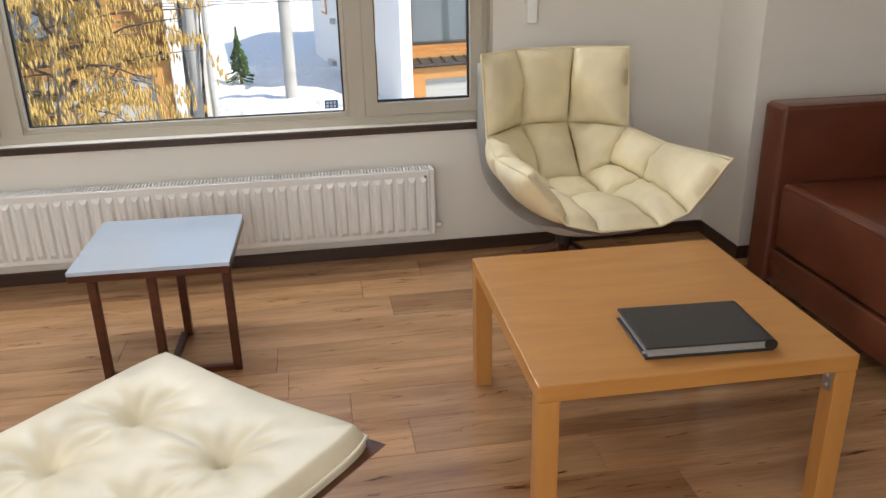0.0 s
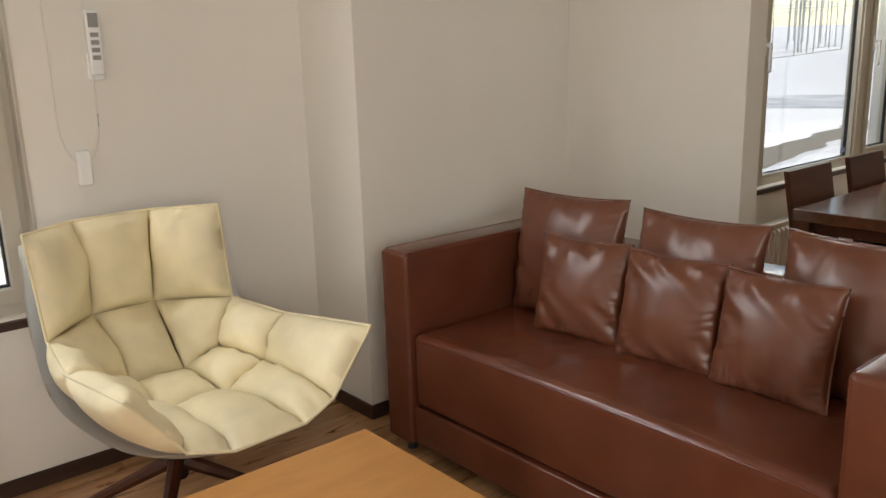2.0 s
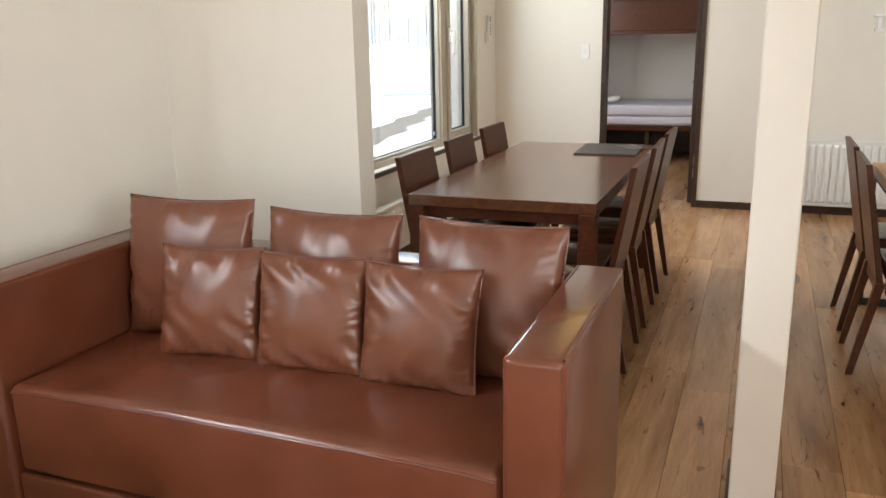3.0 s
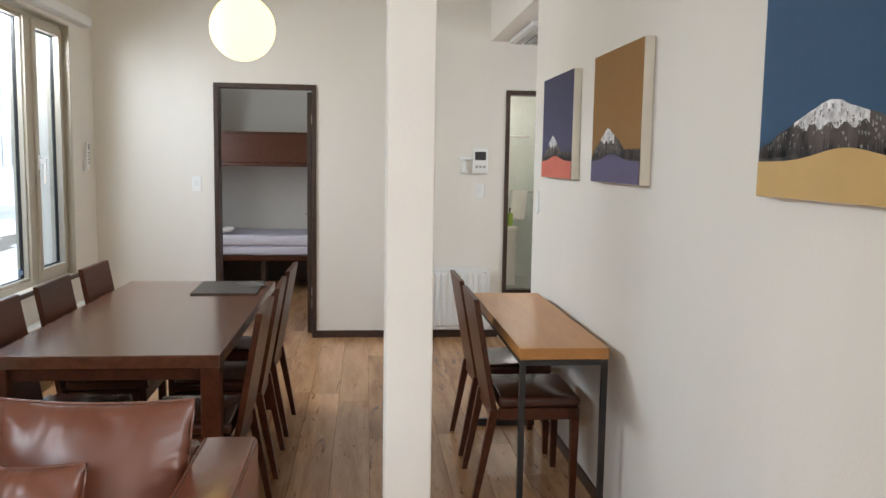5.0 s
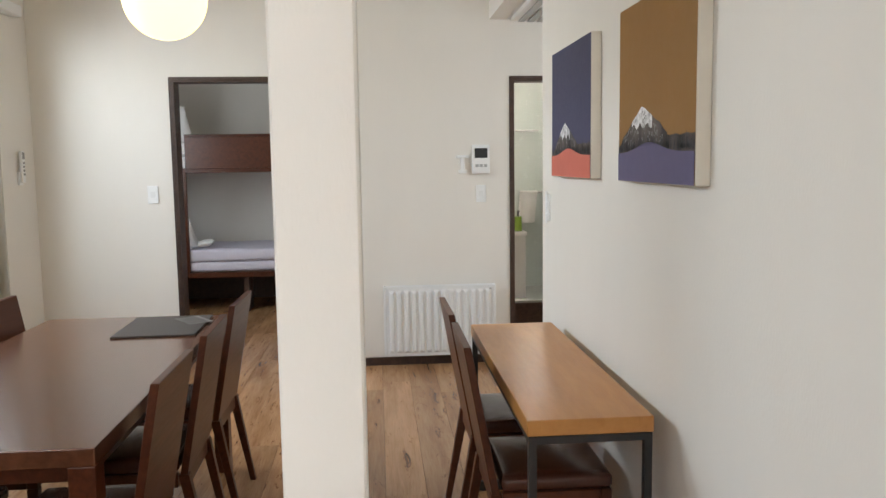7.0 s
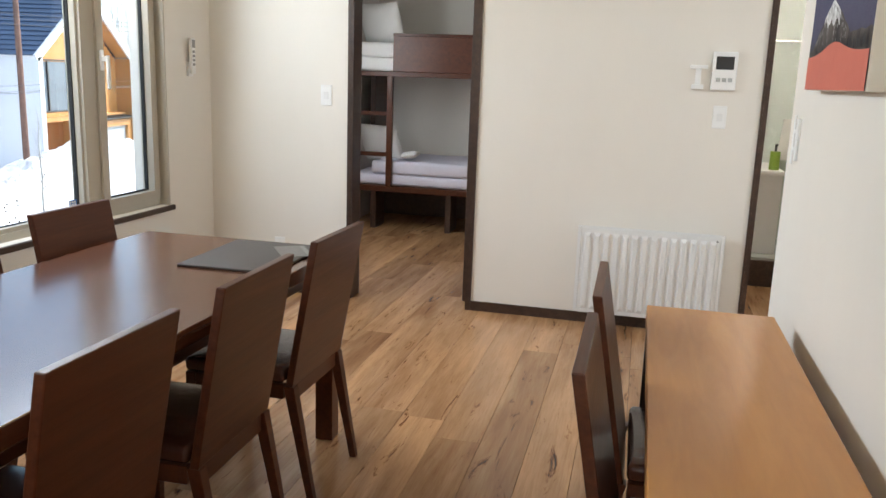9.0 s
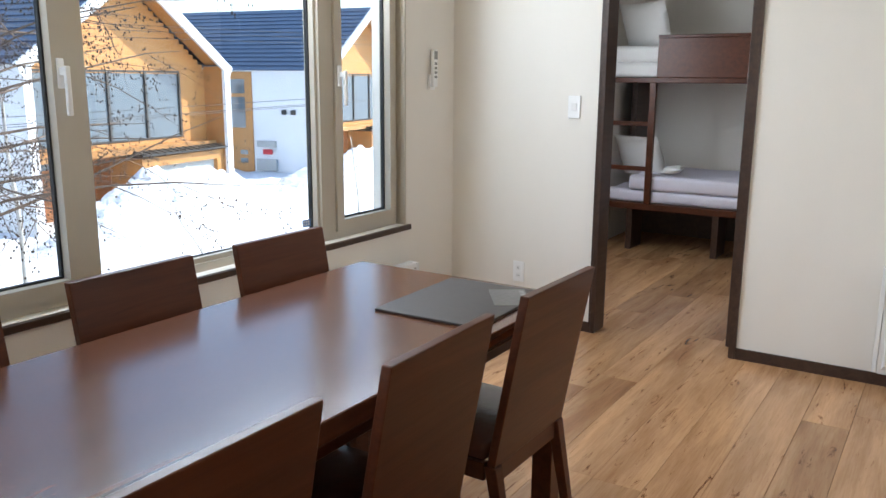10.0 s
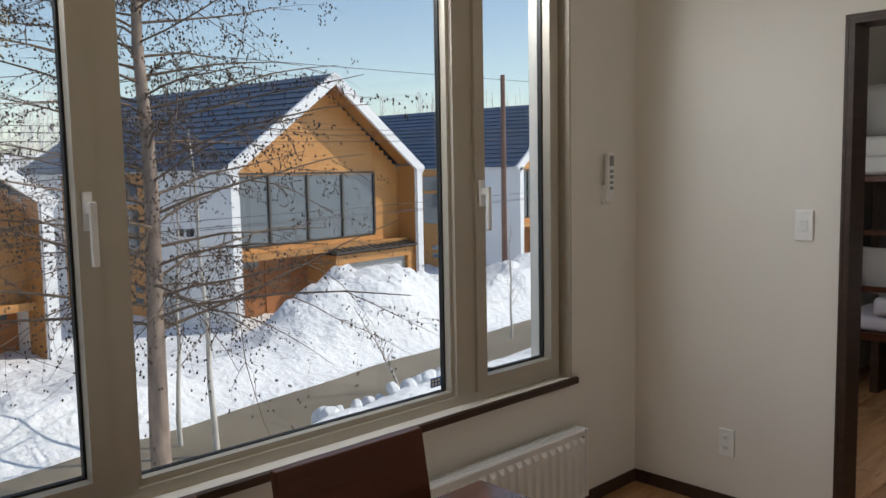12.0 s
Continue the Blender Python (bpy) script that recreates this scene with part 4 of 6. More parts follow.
painting(4.27, 4.905, 1.363, 1.876, (0.62, 0.16, 0.11), (0.055, 0.055, 0.115), 0.38, 0.30, 1, "canvas of a snowy peak under a dark violet sky")
painting(3.325, 3.937, 1.363, 1.878, (0.12, 0.105, 0.20), (0.30, 0.15, 0.035), 0.36, 0.34, 2, "canvas of a snowy peak under an ochre sky")
painting(1.84, 2.472, 1.363, 1.876, (0.60, 0.40, 0.16), (0.03, 0.085, 0.17), 0.47, 0.48, 3, "canvas of a snowy peak under a deep blue sky")


# ---- fittings on the walls ----
def plate(name, m, w, h, label, category, rockers=1):
    t = thing(name, m, label, category)
    part("plate", soft_box(-w / 2, w / 2, -0.009, 0, -h / 2, h / 2, 0.003), M["plastic"], t)
    if category == "switch":
        for k in range(rockers):
            z = (k - (rockers - 1) / 2) * h * 0.42
            part("rocker", soft_box(-w * 0.22, w * 0.22, -0.013, -0.0095, z - h * 0.17, z + h * 0.17, 0.002), M["white"], t)
    else:
        for z in (-0.022, 0.022):
            s = part("socket", soft_box(-0.014, 0.014, -0.011, -0.0092, z - 0.014, z + 0.014, 0.002, 1), M["white"], t)
            bm = bmesh.new()
            for dx in (-0.005, 0.005):
                box(bm, dx - 0.001, dx + 0.001, -0.0115, -0.0111, z - 0.004, z + 0.004)
            part("slot", bm, M["dark"], s)
    return t



def east(y, z):
    return pose(XE, y, z, 0, 0, -90)


plate("light_switch", east(2.447, 1.237), 0.07, 0.12, "white double rocker light switch on the papered wall", "switch", 1)
plate("wall_outlet", east(2.755, 0.29), 0.07, 0.12, "white double wall outlet above the baseboard", "outlet")
plate("light_switch", east(0.203, 1.207), 0.07, 0.12, "white rocker light switch under the intercom", "switch", 1)
plate("light_switch", pose(5.15, YP, 1.215, 0, 0, 180), 0.07, 0.125, "white switch plate at the end of the painting wall", "switch", 3)

ic = thing("intercom", east(0.203, 1.447), "white wall intercom with a small dark screen", "intercom")
part("body", soft_box(-0.062, 0.062, -0.028, 0, -0.10, 0.10, 0.006), M["plastic"], ic)
part("screen", soft_box(-0.045, 0.045, -0.030, -0.0285, 0.008, 0.075, 0.001, 1), M["dark"], ic, "dark screen")
for k in range(3):
    part("button", soft_box(-0.04 + k * 0.03, -0.018 + k * 0.03, -0.031, -0.0285, -0.055, -0.035, 0.001, 1), M["shutter"], ic, "grey button")
hk = thing("wall_phone_bracket", east(0.333, 1.425), "small white plastic bracket beside the intercom", "bracket")
part("arm", soft_box(-0.045, 0.045, -0.05, -0.02, 0.03, 0.05, 0.004), M["plastic"], hk)
part("stem", soft_box(-0.014, 0.014, -0.03, 0, -0.05, 0.03, 0.004), M["plastic"], hk)
part("foot", soft_box(-0.03, 0.03, -0.04, 0, -0.075, -0.05, 0.004), M["plastic"], hk)


def remote(m, label):
    r = thing("remote_control", m, label, "remote control")
    part("holder", soft_box(-0.027, 0.027, -0.016, 0, -0.115, -0.03, 0.004), M["plastic"], r, "white wall holder")
    b = part("body", soft_box(-0.022, 0.022, -0.036, -0.0165, -0.10, 0.105, 0.005), M["plastic"], r)
    part("screen", soft_box(-0.016, 0.016, -0.038, -0.0365, 0.05, 0.095, 0.001, 1), M["grey"], b, "grey display")
    for k in range(4):
        part("key", soft_box(-0.013, 0.013, -0.038, -0.0365, 0.02 - k * 0.024, 0.034 - k * 0.024, 0.001, 1), M["grey"], b, "dark key")


remote(pose(1.145, Y1, 1.465), "slim white air conditioner remote in a wall holder")
remote(pose(6.845, Y3, 1.435), "slim white air conditioner remote in a wall holder")
# blind cord with its weight
cd = thing("window_blind_pull", pose(1.065, Y1 - 0.02, 1.05), "white looped blind cord with a plastic tensioner", "cord")
pts = [(-0.065, 0, 1.3 - 0.06 * k) for k in range(19)] + [(-0.065 + 0.065 * (1 - math.cos(math.pi * k / 12)), 0, 0.19 - 0.16 * math.sin(math.pi * k / 12)) for k in range(13)] + [(0.065 - 0.02 * k / 18, 0, 0.22 + 0.06 * k) for k in range(19)]
part("cord", tube(pts, 0.0025, 6), M["cable"], cd, "", True)
part("tensioner", soft_box(-0.022, 0.022, -0.014, 0.018, -0.04, 0.075, 0.005), M["plastic"], cd, "white plastic tensioner")
# roller blind cassette over the dining window
bc = thing("blind_cassette", pose(5.5, Y3 - 0.045, 2.41), "white roller blind cassette above the dining window", "blind")
part("cassette", soft_box(-1.40, 1.36, -0.04, 0.043, -0.035, 0.035, 0.012, 3), M["plastic"], bc, "", True)
bc2 = thing("blind_cassette", pose(-0.4, Y1 - 0.045, 2.41), "white roller blind cassette above the living window", "blind")
part("cassette", soft_box(-1.40, 1.36, -0.04, 0.043, -0.035, 0.035, 0.012, 3), M["plastic"], bc2, "", True)
for x, y in ((0.205, Y1 + 0.0), (5.90, Y3 + 0.0)):
    t = thing("window_sticker", pose(x, y + 0.094, 0.69), "small blue check sticker on the window pane", "sticker")
    part("backing", soft_box(-0.028, 0.028, -0.001, 0, -0.018, 0.018, 0.0004, 1), mottled("sticker_blue", (0.03, 0.16, 0.50), 0.05, 20, 0.5), t)
    for k in range(6):
        part("mark", soft_box(-0.022 + 0.016 * (k % 3), -0.012 + 0.016 * (k % 3), -0.0016, -0.0011, -0.012 + 0.014 * (k // 3), -0.002 + 0.014 * (k // 3), 0.0002, 1), M["plastic"], t, "white square")

# ---- globe pendants over the dining table ----
M["globe"] = glowing("opal_glass_lit", (1.0, 0.78, 0.28), 0.8)
for x, y, z in ((4.80, 1.745, 2.087), (5.25, 1.99, 2.50)):
    g = thing("pendant_lamp", pose(x, y, z), "lit opal glass globe pendant hanging on a thin cable", "lamp", "globe pendants")
    bm = bmesh.new()
    bmesh.ops.create_uvsphere(bm, u_segments=40, v_segments=24, radius=0.162)
    part("globe", bm, M["globe"], g, "glowing opal globe", True)
    part("cap", tube([(0, 0, 0.165), (0, 0, 0.215)], 0.03, 14), M["plastic"], g, "white cap", True)
    part("cable", tube([(0, 0, 0.215), (0, 0, H - z)], 0.004, 6), M["cable"], g, "thin cable")

# ceiling vent in the passage
vt = thing("ceiling_vent", pose(6.55, -0.16, 2.40), "white slatted ceiling vent in the passage", "vent")
part("frame", soft_box(-0.45, 0.45, -0.16, 0.16, -0.03, -0.0005, 0.006), M["plastic"], vt)
for k in range(4):
    part("slat", soft_box(-0.40, 0.40, -0.12 + k * 0.065, -0.075 + k * 0.065, -0.04, -0.031, 0.003, 1), M["shutter"], vt)

# ---- on the dining table ----
mt = thing("desk_mat", pose(4.972, 1.856, 0.7385, 0, 0, 1.5), "dark grey-brown leather mat lying on the dining table", "mat")
part("mat", soft_box(-0.215, 0.215, -0.168, 0.168, 0, 0.008, 0.002), mottled("grey_leatherette", (0.058, 0.048, 0.043), 0.08, 20, 0.55, 0.2, 400), mt)
lf = thing("paper_doily", pose(5.07, 1.755, 0.747, 0, 0, 35), "grey translucent patterned leaflet on the leather mat", "leaflet")
part("sheet", soft_box(-0.095, 0.085, -0.055, 0.055, 0, 0.0008, 0.0002, 1), mottled("grey_film", (0.10, 0.095, 0.09), 0.35, 60, 0.35), lf)
for k in range(8):
    part("bar", soft_box(-0.085 + k * 0.02, -0.073 + k * 0.02, -0.05, -0.035, 0.0009, 0.0014, 0.0001, 1), M["grey"], lf)

# ---- bunk room ----
bx = 9.36
bk = thing("bunk_bed", pose(bx, 0.95, 0), "dark brown built-in wooden bunk bed with two made berths", "bunk bed")
LEN = 2.24
for z0, z1, nm in ((0.345, 0.395, "lower_frame"), (1.36, 1.40, "upper_frame")):
    part(nm, soft_box(0.0, 0.98, 0.0, LEN, z0, z1, 0.003, 1), M["walnut"], bk)
part("guard_panel", soft_box(0.002, 0.03, 0.0, 1.80, 1.401, 1.70, 0.003, 1), M["walnut"], bk, "brown upper guard panel")
part("guard_cap", soft_box(-0.006, 0.036, 0.0, 1.80, 1.7005, 1.725, 0.003, 1), M["walnut"], bk)
part("post", soft_box(0.0, 0.04, 1.80, 1.85, 0.396, 1.359, 0.003, 1), M["walnut"], bk)
part("post", soft_box(0.002, 0.04, 2.18, 2.23, 0.396, 1.359, 0.003, 1), M["walnut"], bk)
for z in (0.66, 1.02):
    part("rung", soft_box(0.004, 0.036, 1.851, 2.179, z, z + 0.035, 0.003, 1), M["walnut"], bk)
part("foot_board", soft_box(0.5, 0.97, 2.12, 2.17, 0.80, 1.359, 0.003, 1), M["trim"], bk)
for y in (0.5, 1.25, 1.95):
    part("leg", soft_box(0.04, 0.3, y, y + 0.05, 0, 0.344, 0.003, 1), M["trim"], bk)
# dark sheet added to give the shade below the lower berth
part("plinth", soft_box(0.86, 0.88, 0.0, LEN, 0, 0.344, 0.002, 1), M["trim"], bk, "dark panel added for the shade under the bunk")
M["linen"] = mottled("lilac_white_linen", (0.74, 0.71, 0.80), 0.04, 3, 0.85, 0.4, 300)
M["linen2"] = mottled("white_linen", (0.82, 0.80, 0.77), 0.03, 3, 0.85, 0.4, 300)


def bedding(name, z, h, y0, y1, mat, seed, label):
    bm = soft_box(0.045, 0.95, y0, y1, 0, h, 0.03, 3)
    bmesh.ops.subdivide_edges(bm, edges=[e for e in bm.edges if e.calc_length() > 0.15], cuts=18, use_grid_fill=True)
    for v in bm.verts:
        v.co.z += 0.012 * noise.noise(Vector((v.co.x * 7, v.co.y * 3, seed))) * (1 if v.co.z > h * 0.5 else 0.2)
        v.co.x += 0.012 * noise.noise(Vector((v.co.z * 14, v.co.y * 5, seed + 4)))
    o = part(name, bm, mat, None, "", True, 70)
    o.matrix_world = pose(bx, 0.95, z)
    return tagged(o, label, "bedding")


bedding("mattress", 0.396, 0.10, 0.02, 2.2, M["linen"], 1, "lilac-white sheeted mattress on the lower bunk")
bedding("duvet", 0.497, 0.12, 0.04, 2.0, M["linen"], 2, "folded lilac-white duvet on the lower bunk")
bedding("mattress", 1.402, 0.12, 0.04, 2.2, M["linen2"], 3, "white sheeted mattress on the upper bunk")
bedding("duvet", 1.522, 0.13, 1.2, 2.18, M["linen2"], 4, "folded white duvet on the upper bunk")


def pillow(x, y, z, size, rx, rz, seed, label):
    o = part("pillow", puff(16, 16, size * 1.3, size, size * 0.42, seed, 0.8, 0.6), M["linen2"], None, "", True, 80)
    o.matrix_world = pose(x, y, z, rx, 0, rz)
    return tagged(o, label, "pillow", "bunk pillows")


pillow(bx + 0.35, 2.96, 0.75, 0.38, -24, 66, 11, "white pillow propped at the head of the lower bunk")
pillow(bx + 0.16, 2.62, 0.67, 0.16, 80, 5, 12, "small rolled white pillow on the lower bunk")
pillow(bx + 0.30, 2.96, 1.82, 0.38, -22, 66, 13, "white pillow propped at the head of the upper bunk")

# ---- bathroom seen through its doorway ----
M["tile"] = mottled("pale_green_panel", (0.70, 0.745, 0.70), 0.03, 2, 0.25)
bm = bmesh.new()
box(bm, 9.262, 9.278, -1.6, 0.778, 0, 2.4)
setting("wall_panel_1", bm, M["tile"], "pale green bathroom wall panel", "wall")
bm = bmesh.new()
box(bm, XE + 0.121, 9.26, -1.6, -1.585, 0, 2.4)
setting("wall_panel_2", bm, M["tile"], "pale green bathroom wall panel", "wall")
bm = bmesh.new()
box(bm, XE + 0.121, 9.26, -1.584, 0.776, 2.4, 2.46)
setting("ceiling_bath", bm, M["ceiling"], "white bathroom ceiling", "ceiling")
bm = bmesh.new()
box(bm, 8.42, 9.26, -1.584, 0.776, 0.0015, 0.20)
setting("floor_bath", bm, mottled("bath_floor_grey", (0.40, 0.41, 0.38), 0.05, 4, 0.5), "grey raised bathroom floor", "floor")
bm = bmesh.new()
box(bm, 8.385, 8.419, -1.584, 0.776, 0.0015, 0.185)
setting("trim_bath_step", bm, M["trim"], "dark brown step at the bathroom floor", "trim")
tr = thing("towel_rail", pose(9.26, -0.56, 1.13), "chrome towel rail on the bathroom wall", "towel rail")
part("rail", tube([(0, -0.16, 0), (-0.07, -0.16, 0), (-0.07, 0.10, 0), (0, 0.10, 0)], 0.009, 8), M["steel"], tr, "chrome rail", True)
tw = thing("hand_towel", pose(9.19, -0.535, 1.13), "white hand towel folded over the chrome rail", "towel")
bm = soft_box(-0.022, 0.022, -0.085, 0.085, -0.30, 0.013, 0.01, 2)
bmesh.ops.subdivide_edges(bm, edges=[e for e in bm.edges if e.calc_length() > 0.1], cuts=10, use_grid_fill=True)
for v in bm.verts:
    v.co.x += 0.03 * math.sin(v.co.y * 60) * (0.013 - v.co.z)
    v.co.y += 0.10 * (0.013 - v.co.z)
part("cloth", bm, M["linen2"], tw, "", True, 80)
bd_ = thing("bathroom_door", pose(8.88, -0.64, 0.2005), "pale grey bathroom door standing open", "door")
part("leaf", soft_box(-0.018, 0.018, -0.62, 0.0, 0.01, 1.82, 0.003, 1), mottled("pale_grey_laminate", (0.55, 0.57, 0.55), 0.03, 4, 0.4), bd_)
part("door_handle", tube([(-0.018, -0.05, 0.86), (-0.06, -0.05, 0.86), (-0.062, 0.02, 0.87)], 0.009, 8), M["steel"], bd_, "steel lever handle", True)
vn = thing("vanity_cabinet", pose(8.86, 0.02, 0.2005), "white bathroom vanity cabinet with a basin top", "cabinet")
part("body", soft_box(-0.28, 0.38, -0.41, 0.72, 0, 0.565, 0.004), M["white"], vn)
part("counter", soft_box(-0.30, 0.385, -0.42, 0.74, 0.566, 0.60, 0.006), M["plastic"], vn)
sb = thing("soap_bottle", pose(8.66, -0.335, 0.801), "green pump soap bottle on the vanity", "bottle")
bm = bmesh.new()
bmesh.ops.create_cone(bm, segments=20, radius1=0.036, radius2=0.034, depth=0.13, cap_ends=True, matrix=Matrix.Translation((0, 0, 0.065)))
part("bottle", bm, mottled("green_plastic", (0.28, 0.42, 0.06), 0.05, 10, 0.3), sb, "", True)
part("pump", tube([(0, 0, 0.131), (0, 0, 0.18), (-0.04, 0, 0.178)], 0.008, 8), M["dark"], sb, "dark pump head", True)
hkk = thing("wall_hook_rail", pose(9.26, -0.48, 1.72), "chrome shower rail bracket on the bathroom wall", "rail")
part("bar", tube([(0, -0.15, 0), (-0.06, -0.15, 0), (-0.06, 0.5, 0), (0, 0.5, 0)], 0.008, 8), M["steel"], hkk, "", True)
bl = thing("bathroom_downlight", pose(8.4, -0.5, 2.398), "small lit round bathroom ceiling light", "lamp")
bm = bmesh.new()
bmesh.ops.create_cone(bm, segments=24, radius1=0.10, radius2=0.11, depth=0.03, cap_ends=True, matrix=Matrix.Translation((0, 0, -0.016)))
part("diffuser", bm, glowing("warm_diffuser", (1.0, 0.93, 0.82), 25.0), bl, "", True)

# ---- outdoors ----
G = -2.9
M["snow"] = mottled("snow", (0.79, 0.81, 0.83), 0.03, 0.6, 0.75, 0.6, 5.0)
for _n in M["snow"].node_tree.nodes:
    if _n.type == "BUMP":
        _n.inputs["Distance"].default_value, _n.inputs["Strength"].default_value = 0.12, 0.8
M["asphalt"] = mottled("wet_asphalt", (0.20, 0.17, 0.122), 0.2, 0.8, 0.6, 0.3, 60)
M["render"] = mottled("white_render", (0.78, 0.79, 0.80), 0.03, 1.0, 0.8, 0.1, 60)
M["cladding"] = wood("cedar_cladding", (0.42, 0.19, 0.055), (0.58, 0.29, 0.095), 0.55, (0.5, 8, 8), (0.3, 0.7), 5.0, 0.1)
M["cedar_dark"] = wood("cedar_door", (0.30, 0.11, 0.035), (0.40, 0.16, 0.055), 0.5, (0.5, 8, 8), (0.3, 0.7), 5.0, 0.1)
M["roof"] = mottled("slate_blue_metal", (0.055, 0.085, 0.14), 0.15, 0.7, 0.45, metal=0.0)
M["dark_frame"] = mottled("dark_bronze", (0.05, 0.045, 0.04), 0.1, 3, 0.5)
M["bark"] = mottled("larch_bark", (0.27, 0.205, 0.165), 0.35, 9, 0.9, 0.9, 40, stretch=(1, 1, 0.3))
M["birch"] = mottled("birch_bark", (0.55, 0.52, 0.47), 0.25, 8, 0.8, 0.5, 40, stretch=(1, 1, 0.3))
M["twig"] = mottled("twig_brown", (0.15, 0.105, 0.075), 0.25, 9, 0.9)
M["cone"] = mottled("cone_brown", (0.055, 0.038, 0.028), 0.25, 9, 0.9)
M["catkin"] = mottled("yellow_catkin", (0.50, 0.33, 0.10), 0.25, 6, 0.8)
M["concrete"] = mottled("pole_concrete", (0.42, 0.41, 0.39), 0.08, 3, 0.8, 0.3, 40)
M["conifer"] = mottled("conifer_green", (0.05, 0.10, 0.03), 0.3, 6, 0.9)
M["rust"] = mottled("rusty_brown_pole", (0.20, 0.11, 0.08), 0.25, 3, 0.8)
M["house_glass"], _nt, _b = base_material("reflecting_window_glass", (0.10, 0.13, 0.15), 0.03)
_b.inputs["IOR"].default_value = 1.9
# pale tone puts the far woods' haze and glare into their colour
M["forest"] = mottled("haze_pale_forest", (0.66, 0.64, 0.61), 0.3, 0.2, 0.95)

ROAD_DIR = Vector((0.985, 0.17, 0)).normalized()
ROAD_N = Vector((-ROAD_DIR.y, ROAD_DIR.x, 0))
ROAD_P = Vector((9.3, 13.25, 0))


def road_coords(x, y):
    d = Vector((x, y, 0)) - ROAD_P
    return d.dot(ROAD_DIR), d.dot(ROAD_N)


def far_rise(x, y):
    """The wooded bank beyond the far lot."""
    d = 0.92 * x + 0.39 * y
    t = min(1.0, max(0.0, (d - 77) / 11))
    return 2.3 * t * t * (3 - 2 * t) + max(0.0, d - 88) * 0.06


def mound(s, n, s0, n0, a, b, h):
    q = ((s - s0) / a) ** 2 + ((n - n0) / b) ** 2
    return h * math.exp(-q ** 1.6)


def ground_height(x, y):
    if 54 < 0.92 * x + 0.39 * y < 78:
        return G + 0.3
    s, n = road_coords(x, y)
    rough = noise.noise(Vector((x * 0.5, y * 0.5, 0))) * 0.10 + noise.noise(Vector((x * 2.1, y * 2.1, 3))) * 0.07 + noise.noise(Vector((x * 6, y * 6, 5))) * 0.035
    wob = 0.25 * noise.noise(Vector((s * 0.4, 0, 7)))
    cross = abs(n - wob)
    if cross < 1.0:
        return G
    edge = min(1.0, (cross - 1.0) / 0.9)
    z = G + 0.28 * edge + rough * edge
    pile = mound(s, n, 8.6, 3.3, 4.2, 2.4, 1.0) + mound(s, n, 18, 3.2, 6.0, 2.4, 1.0) + mound(s, n, -1.5, 2.8, 6.0, 2.0, 0.7)
    z += edge * pile * (0.24 * noise.noise(Vector((x * 1.3, y * 1.3, 8))) + 0.21 * noise.noise(Vector((x * 3.0, y * 3.0, 9))) + 0.07 * noise.noise(Vector((x * 7, y * 7, 1))))
    if n > 0:
        z += edge * mound(s, n, 8.6, 3.3, 3.3, 1.7, 1.55)
        z += edge * mound(s, n, -1.5, 2.6, 5.0, 1.2, 0.45)
        z += edge * mound(s, n, 15.5, 3.0, 2.6, 1.4, 1.0)
        z += edge * mound(s, n, 20.0, 3.2, 3.0, 1.6, 1.3)
        z += edge * mound(s, n, -9, 6, 2.2, 3.0, 0.9)
        z += max(0.0, n - 18) * 0.07
    else:
        z += edge * mound(s, n, 3.6, -1.9, 3.0, 0.6, 0.22)
        z += max(0.0, -n - 5) * 0.02
    return z


# one sheet of snow to the horizon: fine near the road, coarse beyond
bm = bmesh.new()
xs = [-900, -500, -250, -120, -60, -40, -30] + [-24 + 0.2 * k for k in range(300)] + [40, 45, 50, 56, 62, 66, 70, 74, 78, 82, 86, 90, 96, 104, 115, 140, 260, 520, 900]
ys = [-900, -400, -150, -60, -20, 0, 4, 6] + [7 + 0.17 * k for k in range(142)] + [33, 36, 40, 46, 55, 70, 95, 140, 240, 480, 900]
g = []
for x in xs:
    col = []
    for y in ys:
        col.append(bm.verts.new((x, y, ground_height(x, y) if abs(x) < 60 and -20 < y < 60 else G + 0.3 + max(0.0, road_coords(x, y)[1] - 18) * 0.02 + min(9.0, far_rise(x, y)))))
    g.append(col)
for i in range(len(xs) - 1):
    for j in range(len(ys) - 1):
        bm.faces.new((g[i][j], g[i + 1][j], g[i + 1][j + 1], g[i][j + 1]))
tagged(part("ground", bm, M["snow"], None, "", True, 80), "bright ploughed snow with banks and hollows", "ground", kind="structure")
# cleared road strip laid just over the sheet
bm = bmesh.new()
left, right = [], []
for k in range(121):
    s = -60 + k
    c = ROAD_P + ROAD_DIR * s
    w = 0.25 * noise.noise(Vector((s * 0.4, 0, 7)))
    left.append(bm.verts.new((*(c + ROAD_N * (w + 0.98)).xy, G + 0.012)))
    right.append(bm.verts.new((*(c + ROAD_N * (w - 0.98)).xy, G + 0.012)))
for k in range(120):
    bm.faces.new((right[k], right[k + 1], left[k + 1], left[k]))
tagged(part("road", bm, M["asphalt"]), "narrow cleared brown-grey lane between snow banks", "road", kind="structure")

